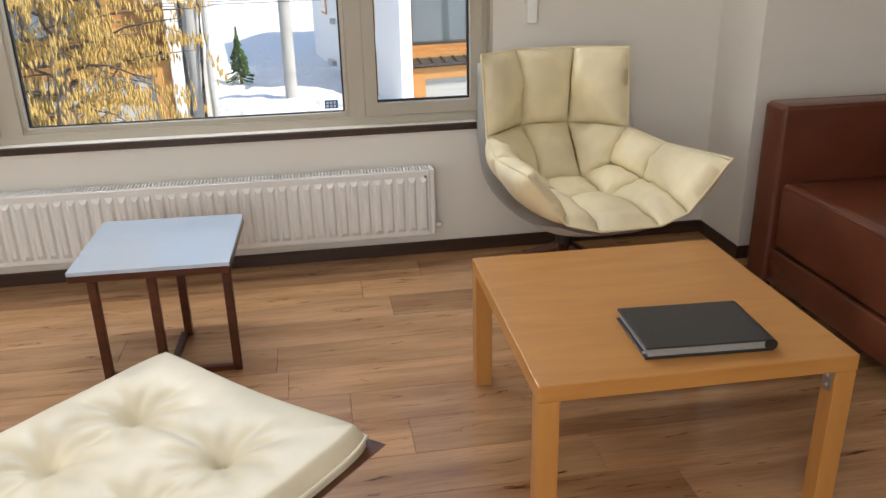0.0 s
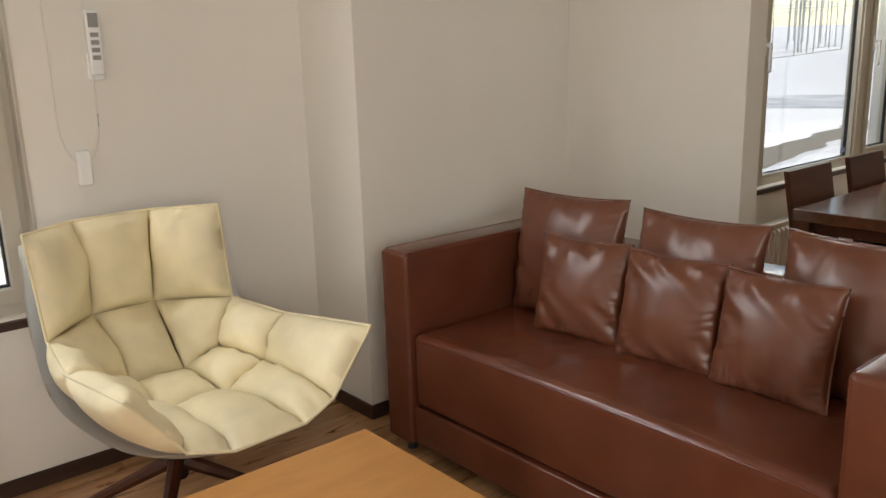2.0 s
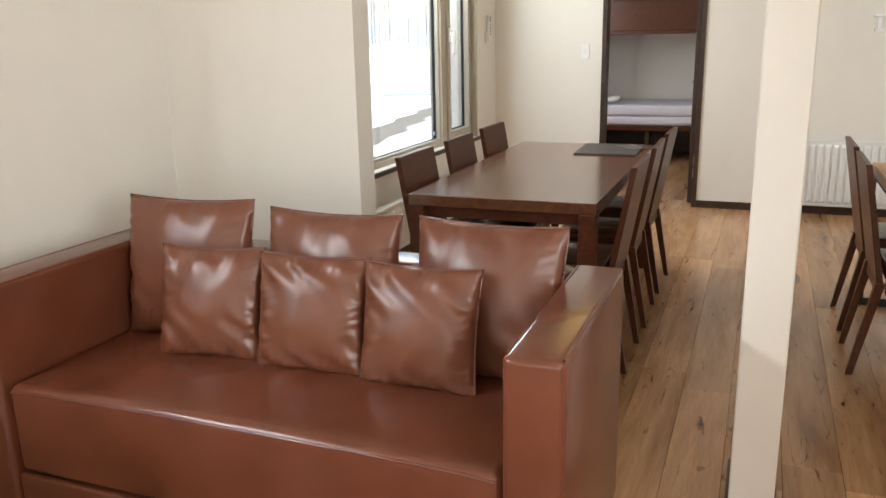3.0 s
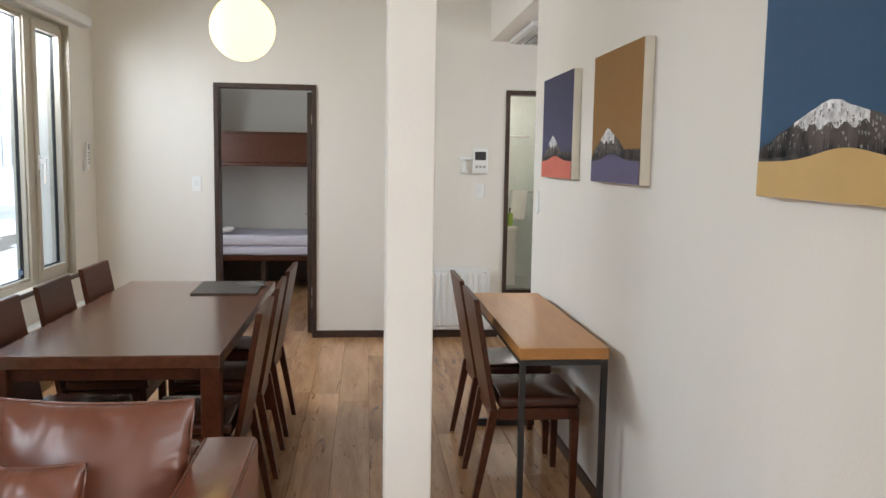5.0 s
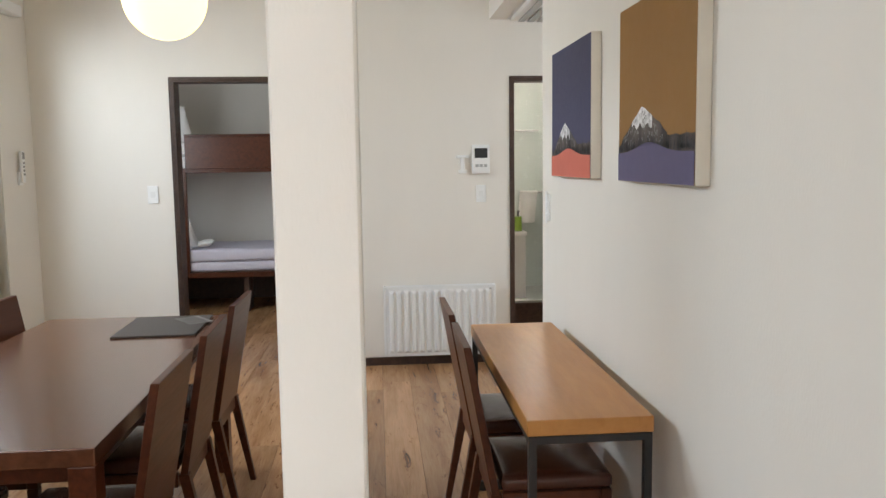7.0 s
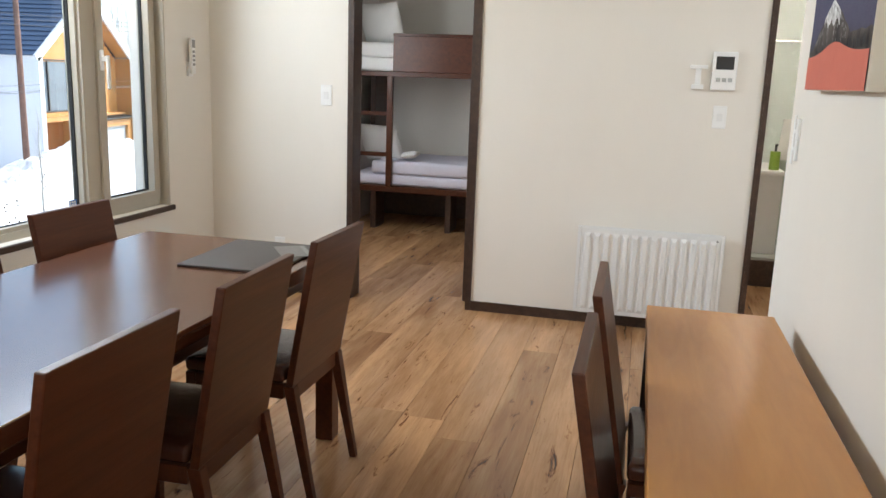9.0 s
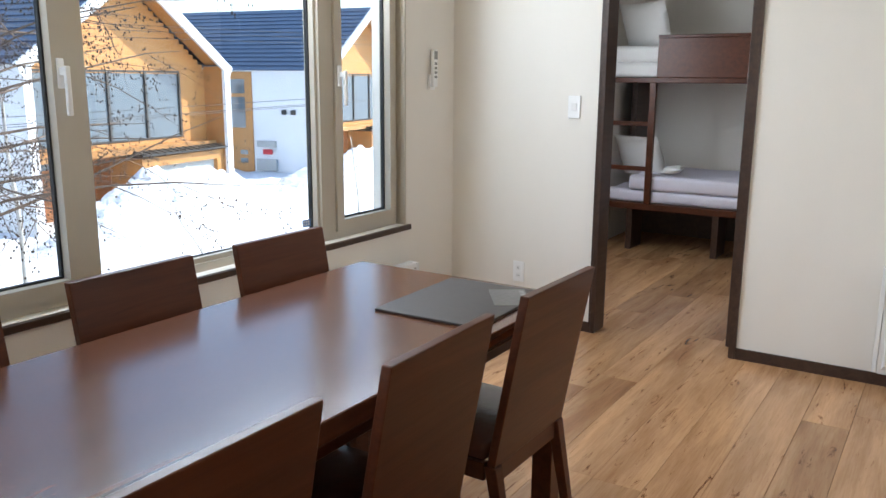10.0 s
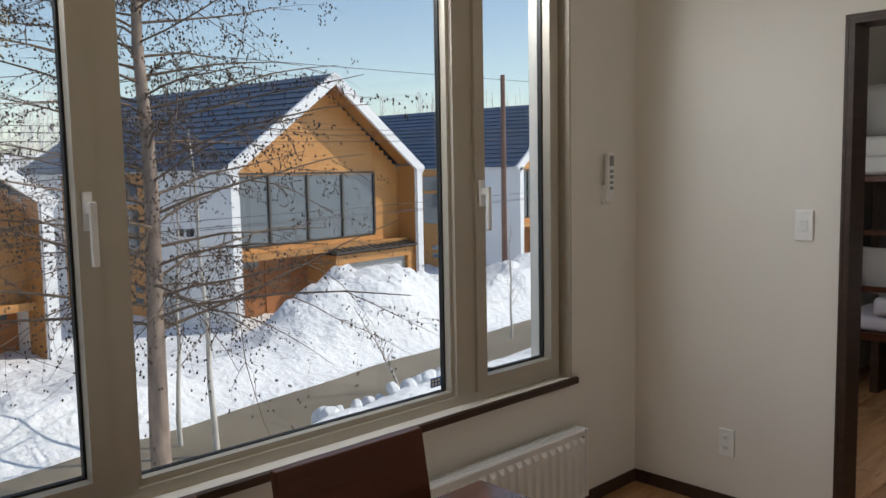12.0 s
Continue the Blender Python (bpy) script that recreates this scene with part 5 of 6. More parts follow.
# wide cleared lot before the far bank
bm = bmesh.new()
ends = [[], []]
for k in range(25):
    c = Vector((61, 26, 0)) + Vector((-0.39, 0.92, 0)) * (k - 14) * 2.5
    for side, lane in ((-1, ends[0]), (1, ends[1])):
        q = c + Vector((0.92, 0.39, 0)) * side * (7.5 + 1.2 * noise.noise(Vector((k * 0.5, side, 3))))
        lane.append(bm.verts.new((q.x, q.y, G + 0.33)))
for k in range(24):
    bm.faces.new((ends[0][k], ends[1][k], ends[1][k + 1], ends[0][k + 1]))
lot = mottled("slushy_asphalt", (0.52, 0.53, 0.55), 0.35, 0.25, 0.5)
tagged(part("road_lot", bm, lot), "grey slushy cleared lot before the wooded bank", "road", kind="structure")

# lumps of thrown snow on the near verge
rng = random.Random(9)
for k in range(16):
    s, n = rng.uniform(1.5, 5.2), rng.uniform(-1.9, -1.25)
    c = ROAD_P + ROAD_DIR * s + ROAD_N * n
    r = rng.uniform(0.07, 0.20)
    bm = bmesh.new()
    bmesh.ops.create_icosphere(bm, subdivisions=3, radius=r)
    for v in bm.verts:
        v.co *= 1 + 0.35 * noise.noise(v.co * (3 / r * 0.25) + Vector((k, 0, 0)))
    ob = part("snow_lump", bm, M["snow"], None, "", True, 80)
    ob.location = (c.x, c.y, ground_height(c.x, c.y) + r * 0.4)
    tagged(ob, "lump of white thrown snow on the verge", "snow", "snow lumps")


def gable_house(name, corner, turn, label, flip=False, drop=0.0):
    """Two-storey house: local x along the front, y into its depth, z from the ground; 8.1 m wide."""
    h = thing(name, pose(corner[0], corner[1], G - drop, 0, 0, turn), label, "house", "houses across the lane")
    W, D, E, R = 8.1, 11.0, 4.62, 7.35
    T = 0.30

    def swap(bm):
        """The ground floor turned left for right."""
        if flip:
            bm.transform(Matrix.Translation((W, 0, 0)) @ Matrix.Diagonal((-1, 1, 1, 1)))
            bmesh.ops.reverse_faces(bm, faces=bm.faces[:])
        return bm

    def wall_box(nm, mat, *b, lab=""):
        bm = bmesh.new()
        box(bm, *b)
        swap(bm) if nm.startswith(("entrance", "door")) else None
        return part(nm, bm, mat, h, lab)

    wall_box("side_wall", M["render"], 0, T, 0, D, 0, E - 0.05, lab="white rendered side wall")
    wall_box("side_wall", M["render"], W - T, W, 0, D, 0, E - 0.05, lab="white rendered side wall")
    wall_box("back_wall", M["render"], T, W - T, D - T, D, 0, E)
    # recessed cedar gable front
    yf = 0.75
    bm = bmesh.new()
    nb = 30
    for k in range(nb):
        z0, z1 = 2.2 + (R - 0.5 - 2.2) * k / nb, 2.2 + (R - 0.5 - 2.2) * (k + 1) / nb
        half = (W / 2 - T) if z1 < E else max(0.05, (W / 2 - T) * (1 - (z1 - E) / (R - E)))
        for a, b in (((T + 0.2, 0.35), (W - T - 1.25, W - T)) if z1 < 4.45 and z0 > 2.3 else (((W / 2 - half), (W / 2 + half)),)):
            a, b = max(a, W / 2 - half), min(b, W / 2 + half)
            if b > a:
                box(bm, a, b, yf, yf + 0.1, z0, z1 - 0.012)
                box(bm, a, b, yf + 0.02, yf + 0.1, z1 - 0.012, z1)
    box(bm, T, T + 0.22, yf, yf + 0.1, 2.2, 4.6)
    part("cedar_front", bm, M["cladding"], h, "orange cedar-clad gable front")
    for s in (T, W - T - 0.02):
        wall_box("cedar_reveal", M["cladding"], s, s + 0.02, 0.02, yf, 0, E)
    # four-pane window
    x0, x1, z0, z1 = T + 0.22, W - T - 1.25, 2.42, 4.40
    bm = bmesh.new()
    for k in range(5):
        x = x0 + (x1 - x0) * k / 4
        box(bm, x - 0.04, x + 0.04, yf - 0.02, yf + 0.06, z0, z1)
    box(bm, x0, x1, yf - 0.019, yf + 0.059, z0 - 0.05, z0)
    box(bm, x0, x1, yf - 0.019, yf + 0.059, z1, z1 + 0.06)
    win = part("window", bm, M["dark_frame"], h, "wide dark-framed window")
    for k in range(4):
        a, b = x0 + (x1 - x0) * k / 4 + 0.041, x0 + (x1 - x0) * (k + 1) / 4 - 0.041
        bm = bmesh.new()
        box(bm, a, b, yf + 0.03, yf + 0.04, z0 + 0.001, z1 - 0.001)
        part("pane", bm, M["house_glass"], win, "dark reflecting pane")
    # ground floor: recessed entrance, garage box with a lean-to roof
    wall_box("beam", M["cladding"], T, W - T, 0.35, yf + 0.1, 2.02, 2.2)
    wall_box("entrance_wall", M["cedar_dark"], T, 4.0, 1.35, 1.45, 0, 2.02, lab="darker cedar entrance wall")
    wall_box("door_light", M["house_glass"], 0.55, 2.0, 1.33, 1.349, 1.72, 1.92, lab="narrow dark window strip")
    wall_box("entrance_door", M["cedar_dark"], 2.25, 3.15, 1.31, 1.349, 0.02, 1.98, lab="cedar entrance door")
    bm = bmesh.new()
    for b in ((4.0, 4.5, 0, 1.9), (7.45, W - T, 0, 1.9), (4.5, 7.45, 1.62, 1.9)):
        box(bm, b[0], b[1], 0.1, 0.3, b[2], b[3])
    box(bm, 4.0, 4.12, 0.3, 1.45, 0, 1.9)
    part("garage_front", swap(bm), M["cladding"], h, "cedar garage surround")
    bm = bmesh.new()
    for k in range(16):
        box(bm, 4.5, 7.45, 0.24, 0.28, 0.1 * k + 0.004, 0.1 * k + 0.096)
        box(bm, 4.5, 7.45, 0.25, 0.28, 0.1 * k + 0.096, 0.1 * k + 0.104)
    part("garage_door", swap(bm), M["shutter"], h, "grey ribbed garage shutter")
    bm = bmesh.new()
    box(bm, 3.9, W - T, -0.05, yf, 1.95, 2.0)
    for v in bm.verts:
        if v.co.y > 0.3:
            v.co.z += 0.18
    for k in range(13):
        x = 3.95 + k * 0.3
        vs = box(bm, x, x + 0.03, -0.05, yf, 2.0, 2.03)
        for v in vs:
            if v.co.y > 0.3:
                v.co.z += 0.18
    part("porch_roof", swap(bm), M["dark_frame"], h, "dark seamed lean-to roof")
    # roof slopes with laid courses and white verge boards
    sl = math.hypot(W / 2 + 0.12, R - E)
    ang = math.degrees(math.atan2(R - E, W / 2))
    for side in (0, 1):
        bm = bmesh.new()
        nrow = 15
        for k in range(nrow):
            a, b = sl * k / nrow, sl * (k + 1) / nrow
            vs = box(bm, a - 0.015, b + 0.005, 0.02, D + 0.1, 0, 0.035)
            for v in vs:
                if v.co.x < a:
                    v.co.z += 0.03
        m = pose(-0.12, 0, E - 0.08, 0, -ang, 0)
        bm.transform(m)
        if side:
            bm.transform(Matrix.Translation((W, 0, 0)) @ Matrix.Diagonal((-1, 1, 1, 1)))
            bmesh.ops.reverse_faces(bm, faces=bm.faces[:])
        part("roof", bm, M["roof"], h, "slate-blue metal roof slope")
        bm = bmesh.new()
        box(bm, -0.02, sl + 0.06, -0.08, 0.02, -0.26, 0.05)
        bm.transform(m)
        if side:
            bm.transform(Matrix.Translation((W, 0, 0)) @ Matrix.Diagonal((-1, 1, 1, 1)))
            bmesh.ops.reverse_faces(bm, faces=bm.faces[:])
        part("verge_board", bm, M["render"], h, "white verge board")
        bm = bmesh.new()
        box(bm, 0.35, sl - 0.03, 0.021, yf - 0.001, -0.09, -0.03)
        bm.transform(m)
        if side:
            bm.transform(Matrix.Translation((W, 0, 0)) @ Matrix.Diagonal((-1, 1, 1, 1)))
            bmesh.ops.reverse_faces(bm, faces=bm.faces[:])
        part("soffit", bm, M["cladding"], h, "cedar soffit lining")
        wall_box("corner_post", M["render"], (0.002, W - 0.28)[side], (0.28, W - 0.002)[side], -0.08, 0.0, 0, E - 0.1)
    bm = bmesh.new()
    vs = [bm.verts.new(p) for p in ((T, D - 0.2, E), (W - T, D - 0.2, E), (W / 2, D - 0.2, R - 0.25))]
    bm.faces.new(vs)
    bmesh.ops.solidify(bm, geom=bm.faces[:], thickness=0.1)
    part("back_gable", bm, M["render"], h)
    wall_box("inner_floor", M["subfloor"], T, W - T, yf + 0.12, D - T, 2.1, 2.2)
    # side wall openings: cedar strips with dark glass
    if not flip:
        for y0, y1, panes in ((3.7, 5.35, ((0.35, 1.15, 2.15, 3.45), (0.35, 1.15, 3.6, 4.2), (0.3, 0.7, 1.0, 1.2), (0.3, 0.7, 0.65, 0.85))), (5.9, 8.25, ((0.3, 0.95, 1.65, 2.4), (1.3, 2.0, 2.6, 3.7), (1.3, 2.0, 3.85, 4.25), (0.3, 0.95, 3.85, 4.25), (1.3, 2.0, 1.5, 2.3), (1.5, 2.1, 0.9, 1.1), (1.5, 2.1, 0.55, 0.75)))):
            bay = part("cedar_bay", soft_box(-0.05, -0.002, y0, y1, 0, E - 0.12, 0.004, 1), M["cladding"], h, "full-height cedar bay in the side wall")
            for a, b, c0, c1 in panes:
                part("pane", soft_box(-0.062, -0.051, y0 + a, y0 + b, c0, c1, 0.003, 1), M["house_glass"], bay, "dark side pane")
        for yy in (1.55, 2.0):
            part("vent_hood", soft_box(-0.14, -0.001, yy, yy + 0.18, 2.75, 2.95, 0.02, 2), M["dark_frame"], h, "dark vent hood")
        part("meter_box", soft_box(-0.10, -0.001, 2.55, 3.5, 1.35, 1.62, 0.01, 1), M["shutter"], h, "grey meter box")
        part("heater_box", soft_box(-0.16, -0.001, 2.5, 3.5, 0.35, 0.85, 0.01, 1), M["shutter"], h, "pale heater box")
    for x, out in ((0, -1), (W, 1)) if flip else ((W, 1),):
        for y0, z0, hh, ww in ((2.2, 2.6, 1.5, 0.55), (2.2, 0.5, 1.6, 0.55), (4.6, 0.4, 4.0, 1.3), (8.4, 2.5, 1.4, 0.8)):
            o = part("side_window", soft_box(x - 0.03, x + 0.03, y0, y0 + ww, z0, z0 + hh, 0.004, 1), M["cladding"], h, "cedar-framed side window")
            bm = bmesh.new()
            n = 3 if hh > 3 else 1
            for k in range(n):
                box(bm, x + out * 0.03 - 0.008, x + out * 0.03 + 0.008, y0 + 0.08, y0 + ww - 0.08, z0 + 0.08 + hh * k / n, z0 + hh * (k + 1) / n - 0.08)
            part("pane", bm, M["house_glass"], o, "dark pane")
        part("vent_hood", soft_box(x + out * 0.08 - 0.07, x + out * 0.08 + 0.07, 7.2, 7.38, 2.3, 2.48, 0.02, 2), M["shutter"], h, "grey vent hood")
        part("meter_box", soft_box(x + out * 0.09 - 0.08, x + out * 0.09 + 0.08, 5.9 + 1.4, 6.6 + 1.4, 0.9, 1.15, 0.01, 1), M["shutter"], h, "grey meter box")
    return h


TURN_H = math.degrees(math.atan2(0.17, 0.985))
house = gable_house("gable_house", (14.4, 20.24), TURN_H, "white gabled house with orange cedar front and slate-blue roof")
gable_house("gable_house", (2.22, 19.5), TURN_H, "white gabled house with cedar front beside the snowy gap", True, 0.65)
for x, y in ((28.7, 22.7), (-10.45, 16.75)):
    copy_thing(house, pose(x, y, G, 0, 0, TURN_H))
bm = bmesh.new()
box(bm, 0, 0.5, -0.01, 0.0, 0, 0.22)
sign = part("notice_board", bm, mottled("red_notice", (0.55, 0.04, 0.05), 0.05, 5, 0.5))
sign.matrix_world = pose(28.08, 25.85, G + 1.05, 0, 0, TURN_H - 90)
tagged(sign, "small red notice on the white house wall", "sign")


# ---- bare trees ----
def limbs(rng, start, heading, length, radius, depth, out, tips, droop=0.0, bend=0.25, kids=(3, 5), ratio=0.55):
    p, d = Vector(start), Vector(heading).normalized()
    n = 5
    pts, rad = [p.copy()], [radius]
    for k in range(n):
        d = (d + bend * Vector((rng.uniform(-1, 1), rng.uniform(-1, 1), rng.uniform(-0.6, 0.6) - droop)) * 0.5).normalized()
        p = p + d * length / n
        pts.append(p.copy())
        rad.append(radius * (1 - 0.8 * (k + 1) / n))
    out.append((pts, rad))
    if depth == 0:
        tips.extend(pts[1:])
        return
    for k in range(rng.randint(*kids)):
        i = rng.randint(1, n - 1)
        side = Vector((rng.uniform(-1, 1), rng.uniform(-1, 1), rng.uniform(-0.5, 0.4)))
        limbs(rng, pts[i], d * 0.7 + side.normalized(), length * ratio * rng.uniform(0.7, 1.2), rad[i] * 0.55, depth - 1, out, tips, droop, bend * 1.2, kids, ratio)


def joined(lines, sides):
    vs, fs = [], []
    for pts, rad in lines:
        base = len(vs)
        for i, p in enumerate(pts):
            a = pts[max(0, i - 1)]
            b = pts[min(len(pts) - 1, i + 1)]
            d = (b - a).normalized()
            u = d.cross(Vector((0.3, 0.2, 1)))
            u = u.normalized() if u.length > 0.01 else Vector((1, 0, 0))
            w = d.cross(u)
            for k in range(sides):
                t = math.tau * k / sides
                vs.append(p + rad[i] * (u * math.cos(t) + w * math.sin(t)))
        for i in range(len(pts) - 1):
            for k in range(sides):
                q = base + i * sides
                fs.append((q + k, q + (k + 1) % sides, q + sides + (k + 1) % sides, q + sides + k))
    me = bpy.data.meshes.new("limbs")
    me.from_pydata([tuple(v) for v in vs], [], fs)
    me.polygons.foreach_set("use_smooth", [True] * len(fs))
    return me


def mesh_part(name, me, mat, parent, label=""):
    me.name = name
    me.materials.append(mat)
    ob = new(name, me)
    ob.parent = parent
    if label:
        ob["label"] = label
    return ob


def larch(x, y, height, radius, seed, label, hang="cone", lean=(0, 0), first=0.1, limb=2.1, count=46, trunk_mat="bark"):
    rng = random.Random(seed)
    z = ground_height(x, y) - 0.1
    t = thing("larch_tree", pose(x, y, z), label, "tree")
    pts = [Vector((lean[0] * k / 14 + 0.04 * math.sin(k * 0.9 + seed), lean[1] * k / 14 + 0.04 * math.cos(k * 1.3), height * k / 14)) for k in range(15)]
    rad = [radius * (1 - 0.85 * k / 14) + 0.01 for k in range(15)]
    mesh_part("trunk", joined([(pts, rad)], 14), M[trunk_mat], t, "grey-brown scaly trunk")
    lines, tips = [], []
    for k in range(count):
        f = first + (0.97 - first) * k / count
        p = pts[0].lerp(pts[-1], f)
        i = min(13, int(f * 14))
        p = pts[i].lerp(pts[i + 1], f * 14 - i)
        a = k * 2.4 + rng.uniform(-0.4, 0.4)
        ln = limb * (1 - 0.75 * f) * rng.uniform(0.6, 1.25) + 0.3
        limbs(rng, p, (math.cos(a), math.sin(a), 0.30), ln, 0.022 * (1 - 0.6 * f) + 0.007, 2, lines, tips, 0.24, 0.44, (4, 6), 0.46)
    mesh_part("branches", joined(lines, 4), M["twig"], t, "bare drooping twigs")
    vs, fs = [], []
    for p in tips:
        for q in range(2 if hang == "cone" else 3):
            if rng.random() < (0.6 if hang == "cone" else 0.9):
                c = p + Vector((rng.uniform(-0.06, 0.06), rng.uniform(-0.06, 0.06), rng.uniform(-0.05, 0.03)))
                w, hgt = (0.015, 0.02) if hang == "cone" else (0.012, 0.05)
                b = len(vs)
                c = c - Vector((0, 0, hgt)) if hang != "cone" else c
                vs += [c + Vector(o) for o in ((w, 0, 0), (0, w, 0), (-w, 0, 0), (0, -w, 0), (0, 0, hgt), (0, 0, -hgt))]
                for u, v in ((0, 1), (1, 2), (2, 3), (3, 0)):
                    fs += [(b + u, b + v, b + 4), (b + v, b + u, b + 5)]
    me = bpy.data.meshes.new("cones")
    me.from_pydata([tuple(v) for v in vs], [], fs)
    mesh_part("cones" if hang == "cone" else "catkins", me, M["cone" if hang == "cone" else "catkin"], t, "small dark cones" if hang == "cone" else "hanging yellow catkins")
    return t


def birch(x, y, height, radius, seed, lean):
    rng = random.Random(seed)
    t = thing("birch_sapling", pose(x, y, ground_height(x, y) - 0.1), "thin bare birch sapling in the snow", "tree", "birch saplings")
    pts = [Vector((lean[0] * (k / 8) ** 1.3 + 0.02 * math.sin(k * 2 + seed), lean[1] * (k / 8) ** 1.3, height * k / 8)) for k in range(9)]
    mesh_part("trunk", joined([(pts, [radius * (1 - 0.8 * k / 8) for k in range(9)])], 8), M["birch"], t, "pale thin trunk")
    lines, tips = [], []
    for k in range(14):
        f = 0.3 + 0.65 * k / 14
        i = min(7, int(f * 8))
        a = rng.uniform(0, 6.3)
        limbs(rng, pts[i].lerp(pts[i + 1], f * 8 - i), (math.cos(a) * 0.6, math.sin(a) * 0.6, 1), height * 0.22 * (1.2 - f), 0.008, 1, lines, tips, 0, 0.2, (2, 3), 0.6)
    mesh_part("branches", joined(lines, 4), M["twig"], t)
    return t


larch(8.47, 11.6, 9.5, 0.135, 3, "tall bare larch with drooping twigs and small dark cones", limb=4.4, count=80, first=0.24)
larch(-2.75, 10.3, 7.4, 0.12, 8, "bare tree hung with masses of yellow catkins", "catkin", limb=2.3, count=74, first=0.14)
birch(9.75, 12.55, 5.2, 0.055, 1, (-0.15, 0.1))
birch(9.55, 13.4, 4.6, 0.045, 2, (0.2, 0.0))
birch(14.2, 13.3, 1.9, 0.03, 5, (-0.9, 0.3))
birch(19.5, 15.0, 3.2, 0.04, 6, (0.1, 0.1))
birch(21.3, 15.2, 2.8, 0.035, 7, (-0.3, 0.1))


# ---- poles and wires ----
def utility_pole(x, y, height, r, mat, label, arms=()):
    p = thing("utility_pole", pose(x, y, ground_height(x, y) - 0.05), label, "utility pole")
    part("pole", tube([(0, 0, 0), (0, 0, height * 0.5), (0, 0, height)], r, 14, radii=[r, r * 0.85, r * 0.7]), mat, p, "", True)
    for z, w, a in arms:
        c, s = math.cos(a), math.sin(a)
        part("crossarm", tube([(-w * c, -w * s, z), (w * c, w * s, z)], 0.045, 6), M["shutter"], p, "grey steel crossarm")
        for k in (-0.8, -0.3, 0.4, 0.85):
            bm = bmesh.new()
            bmesh.ops.create_cone(bm, segments=10, radius1=0.05, radius2=0.03, depth=0.16, cap_ends=True, matrix=Matrix.Translation((k * w * c, k * w * s, z + 0.12)))
            part("insulator", bm, M["render"], p, "white insulator", True)
    return p


p1 = utility_pole(-1.9, 15.6, 9.5, 0.17, M["concrete"], "concrete utility pole wrapped with cables and conduits", [(5.2, 1.2, 0.2), (4.7, 1.0, 1.2), (6.5, 1.2, 0.2)])
for k in range(5):
    a = k * 1.25 + 0.3
    pts = [(0.24 * math.cos(a + 0.25 * math.sin(z * 1.3 + k)), 0.24 * math.sin(a + 0.25 * math.sin(z * 1.3 + k)), z) for z in [0.2 + 0.45 * q for q in range(16)]]
    part("conduit", tube(pts, 0.055 if k < 3 else 0.03, 8), M["shutter"] if k < 3 else M["black"], p1, "ribbed grey conduit" if k < 3 else "black cable", True)
part("transformer_box", soft_box(-0.55, -0.18, -0.25, 0.25, 6.2, 7.1, 0.03), M["shutter"], p1, "grey transformer box")
utility_pole(-0.3, 17.2, 9.0, 0.13, M["concrete"], "slim pale concrete utility pole beside the lane", [(6.0, 0.6, 0.3)])
utility_pole(26.6, 21.6, 7.6, 0.12, M["rust"], "rusty brown utility pole among the snow banks")
for k, (dz, dn) in enumerate(((4.05, 0), (4.35, 0.2), (4.2, -0.25), (2.35, 0.5), (2.15, 0.3), (2.25, -0.4), (5.9, 0.2))):
    a, b = Vector((-30, 14.6 + dn, G + dz + 1.2)), Vector((42, 19.0 + dn, G + dz + 1.9))
    pts = []
    for i in range(25):
        t = i / 24
        p = a.lerp(b, t)
        p.z -= 1.6 * 4 * t * (1 - t) * 0.35
        pts.append(p)
    w = part("overhead_wire", tube(pts, 0.007, 4), M["black"])
    tagged(w, "thin black overhead wire along the lane", "wire", "overhead wires")


# ---- lane beyond the gap: far house, small fir, woods ----
def fir(x, y, h, seed):
    rng = random.Random(seed)
    t = thing("fir_sapling", pose(x, y, ground_height(x, y) - 0.05), "small green fir standing in the snow", "tree")
    part("trunk", tube([(0, 0, 0), (0, 0, h)], 0.03, 6, radii=[0.035, 0.008]), M["twig"], t)
    vs, fs = [], []
    for k in range(420):
        f = rng.random() ** 0.8
        a, z = rng.uniform(0, math.tau), 0.1 * h + 0.88 * h * f
        r = (1 - f) * 0.42 * h * 0.6 * rng.uniform(0.5, 1.1)
        tip = Vector((r * math.cos(a), r * math.sin(a), z - 0.08))
        root = Vector((0.2 * r * math.cos(a), 0.2 * r * math.sin(a), z))
        side = Vector((-math.sin(a), math.cos(a), 0)) * 0.035
        b = len(vs)
        vs += [root - side, root + side, tip + side * 0.3 + Vector((0, 0, 0.03)), tip - side * 0.3 - Vector((0, 0, 0.03))]
        fs.append((b, b + 1, b + 2, b + 3))
    me = bpy.data.meshes.new("needles")
    me.from_pydata([tuple(v) for v in vs], [], fs)
    mesh_part("needles", me, M["conifer"], t, "green needle sprays")


fir(-1.9, 24.5, 1.7, 2)
far = thing("far_house", pose(-4.5, 40, ground_height(-4.5, 40) - 0.3, 0, 0, 6), "white far house with dark windows beyond the snowy lane", "house")
bm = bmesh.new()
box(bm, -6, 6, 0, 6, 0, 7)
part("wall", bm, M["render"], far)
for x, z in ((-4, 4.6), (-1.2, 4.6), (2.2, 4.6), (4.4, 4.6)):
    part("window", soft_box(x - 0.5, x + 0.5, -0.06, 0.05, z - 0.7, z + 0.7, 0.02, 1), M["house_glass"], far, "dark far window")
for x0, x1, z0, z1 in ((-3.5, -1.8, 1.6, 2.8), (0.4, 4.6, 0.9, 2.3)):
    part("garage_opening", soft_box(x0, x1, -0.06, 0.05, z0, z1, 0.02, 1), M["dark_frame"], far, "dark garage opening")
part("roof", soft_box(-6.3, 6.3, -0.4, 6.4, 7.0, 7.25, 0.03, 1), M["roof"], far, "dark flat roof")
rng = random.Random(5)
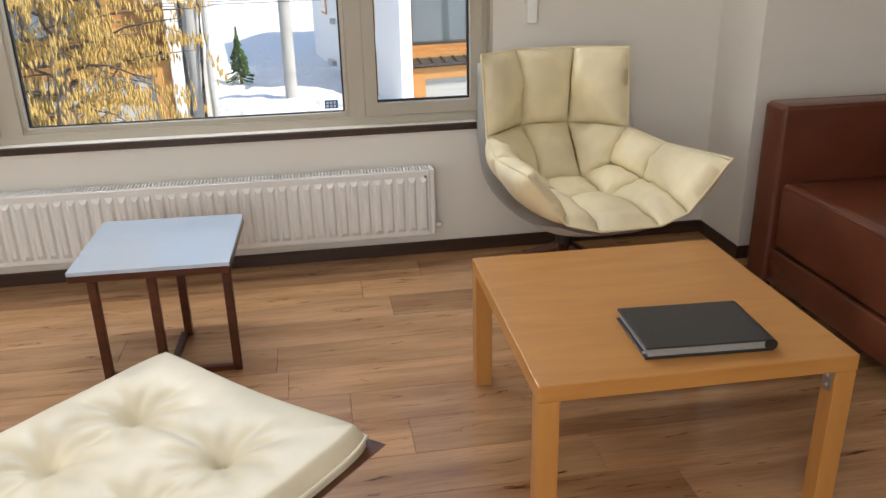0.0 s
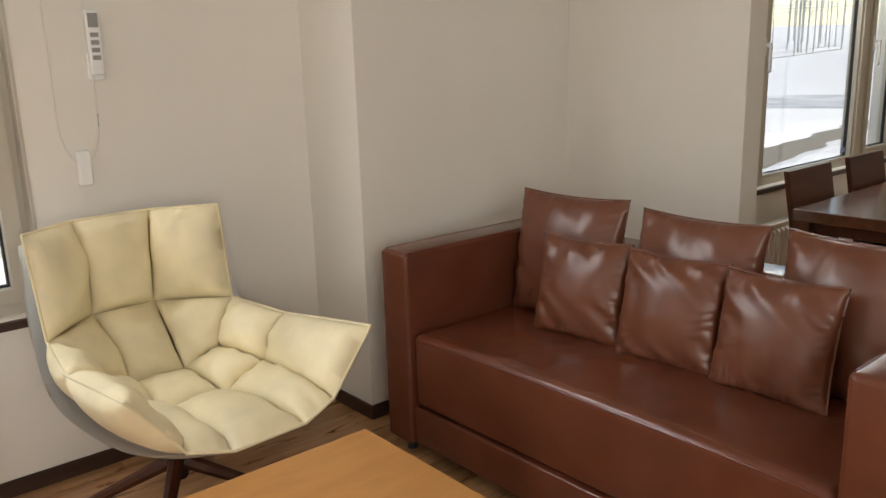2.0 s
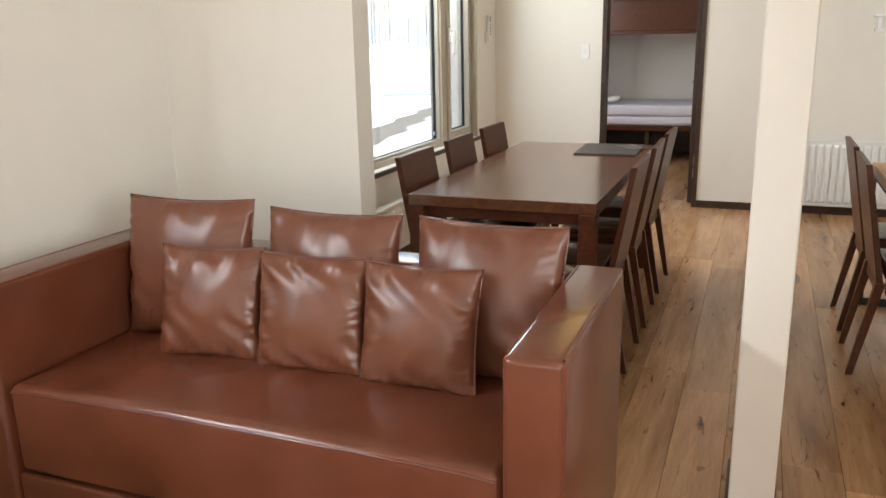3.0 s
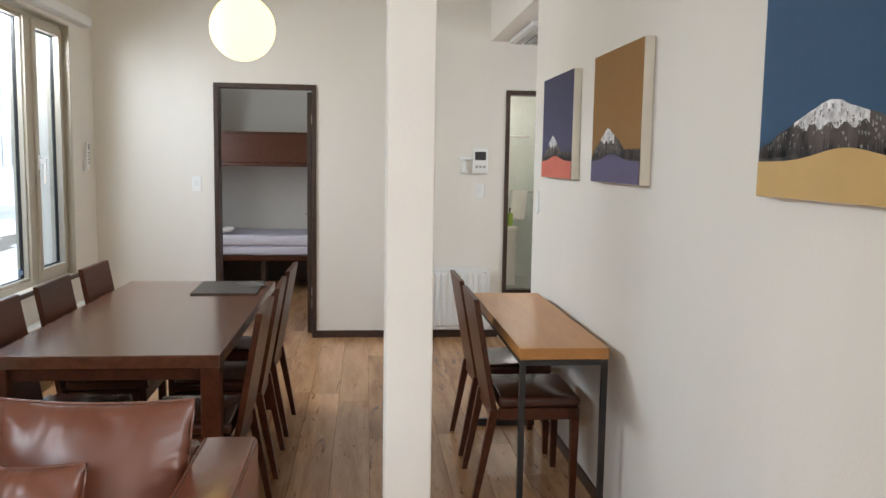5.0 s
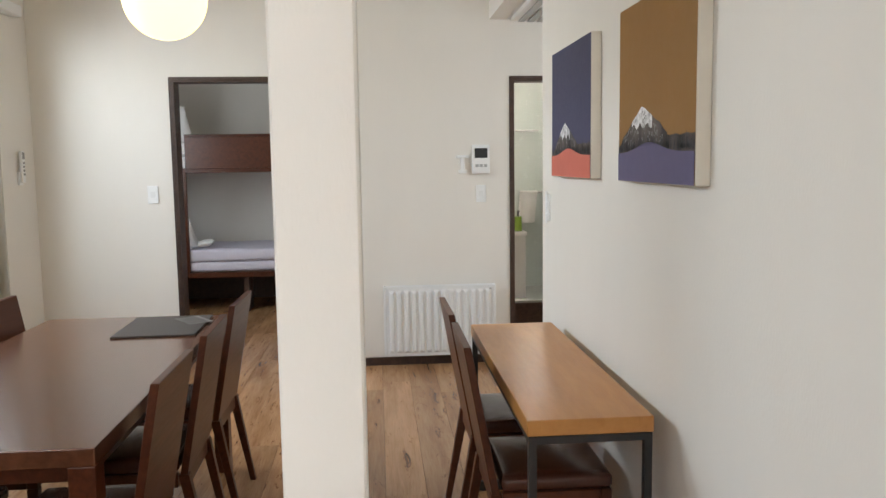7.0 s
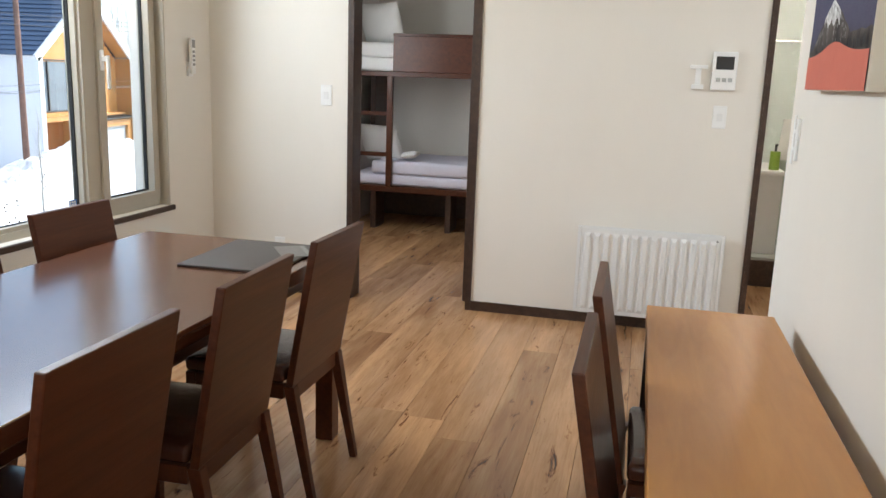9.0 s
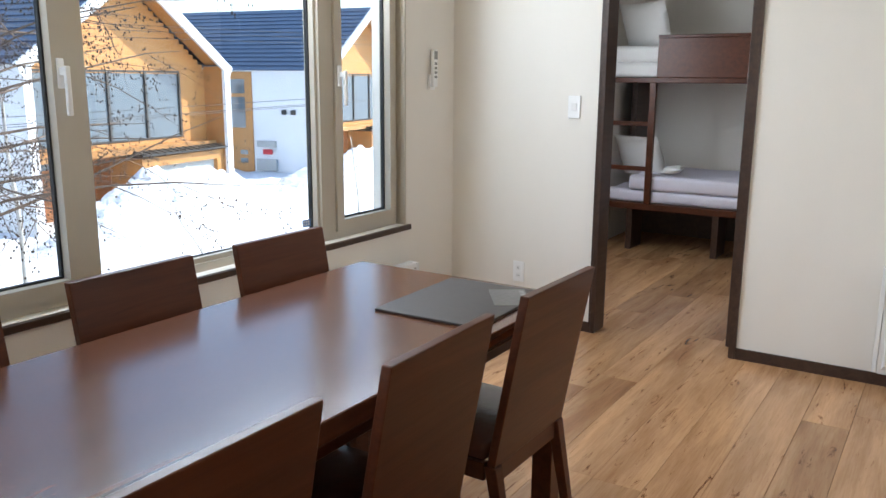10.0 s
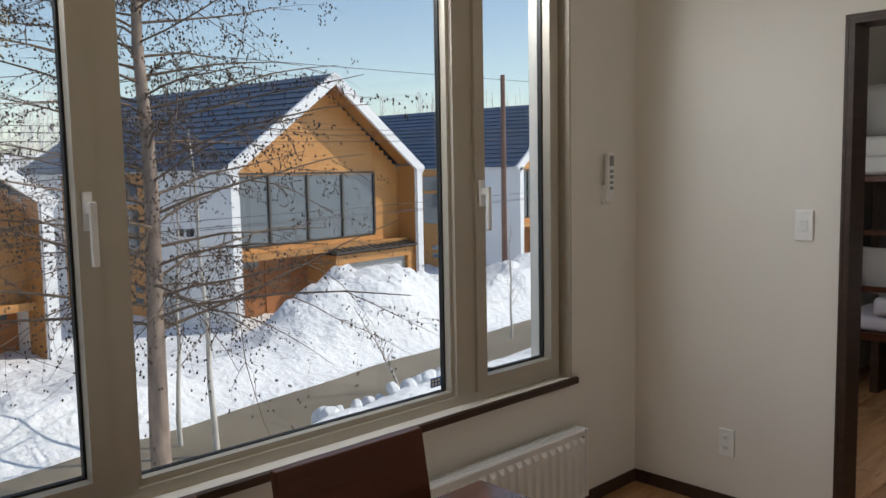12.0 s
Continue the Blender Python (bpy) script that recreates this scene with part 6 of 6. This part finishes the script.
vs, fs = [], []
lines = []
for k in range(1100):
    a = rng.uniform(-0.9, 1.40)
    d = rng.uniform(62, 100) if a < 0.75 else rng.uniform(92, 128)
    x, y = d * math.sin(a), d * math.cos(a)
    z = G + 0.3 + max(0.0, road_coords(x, y)[1] - 18) * 0.02 + min(9.0, far_rise(x, y))
    hgt = rng.uniform(7, 11)
    top = Vector((x + rng.uniform(-0.5, 0.5), y, z + hgt))
    lines.append(([Vector((x, y, z - 1)), Vector((x, y, z + hgt * 0.5)), top], [0.10, 0.07, 0.02]))
    for q in range(9):
        f = rng.uniform(0.35, 0.95)
        p = Vector((x, y, z)).lerp(top, f)
        aa = rng.uniform(0, 6.3)
        e = p + Vector((math.cos(aa), math.sin(aa), 1.1)) * rng.uniform(0.8, 2.0) * (1.2 - f)
        lines.append(([p, p.lerp(e, 0.5) + Vector((0, 0, 0.1)), e], [0.045, 0.03, 0.012]))
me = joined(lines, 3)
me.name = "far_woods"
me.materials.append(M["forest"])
tagged(new("far_woods", me), "bare winter woods on the rise, coloured pale for haze", "woods", kind="stuff")

# ---- floor planks, one board each ----
PW, PL = 0.18, 1.82


def plank_mesh(length, width):
    bm = bmesh.new()
    box(bm, 0, length, 0.0006, width - 0.0006, -0.0138, 0.0)
    top = [e for e in bm.edges if all(v.co.z > -0.001 for v in e.verts)]
    bmesh.ops.bevel(bm, geom=top, offset=0.0009, segments=1, affect="EDGES")
    me = bpy.data.meshes.new("plank")
    bm.to_mesh(me)
    bm.free()
    me.materials.append(M["floor"])
    return me


meshes = {}
rng = random.Random(4)
row = 0
y = -1.6
while y < Y1 - 0.001:
    w = round(min(PW, Y1 - y), 4)
    x = XW - rng.uniform(0.1, 1.7)
    while x < 10.34:
        a, b = max(x, XW), min(x + PL, 10.34)
        if b - a > 0.05:
            key = (round(b - a, 3), w)
            if key not in meshes:
                meshes[key] = plank_mesh(*key)
            o = new("plank", meshes[key])
            o.parent = floor
            o.location = (a, y, 0)
        x += PL + 0.0008
    y += PW
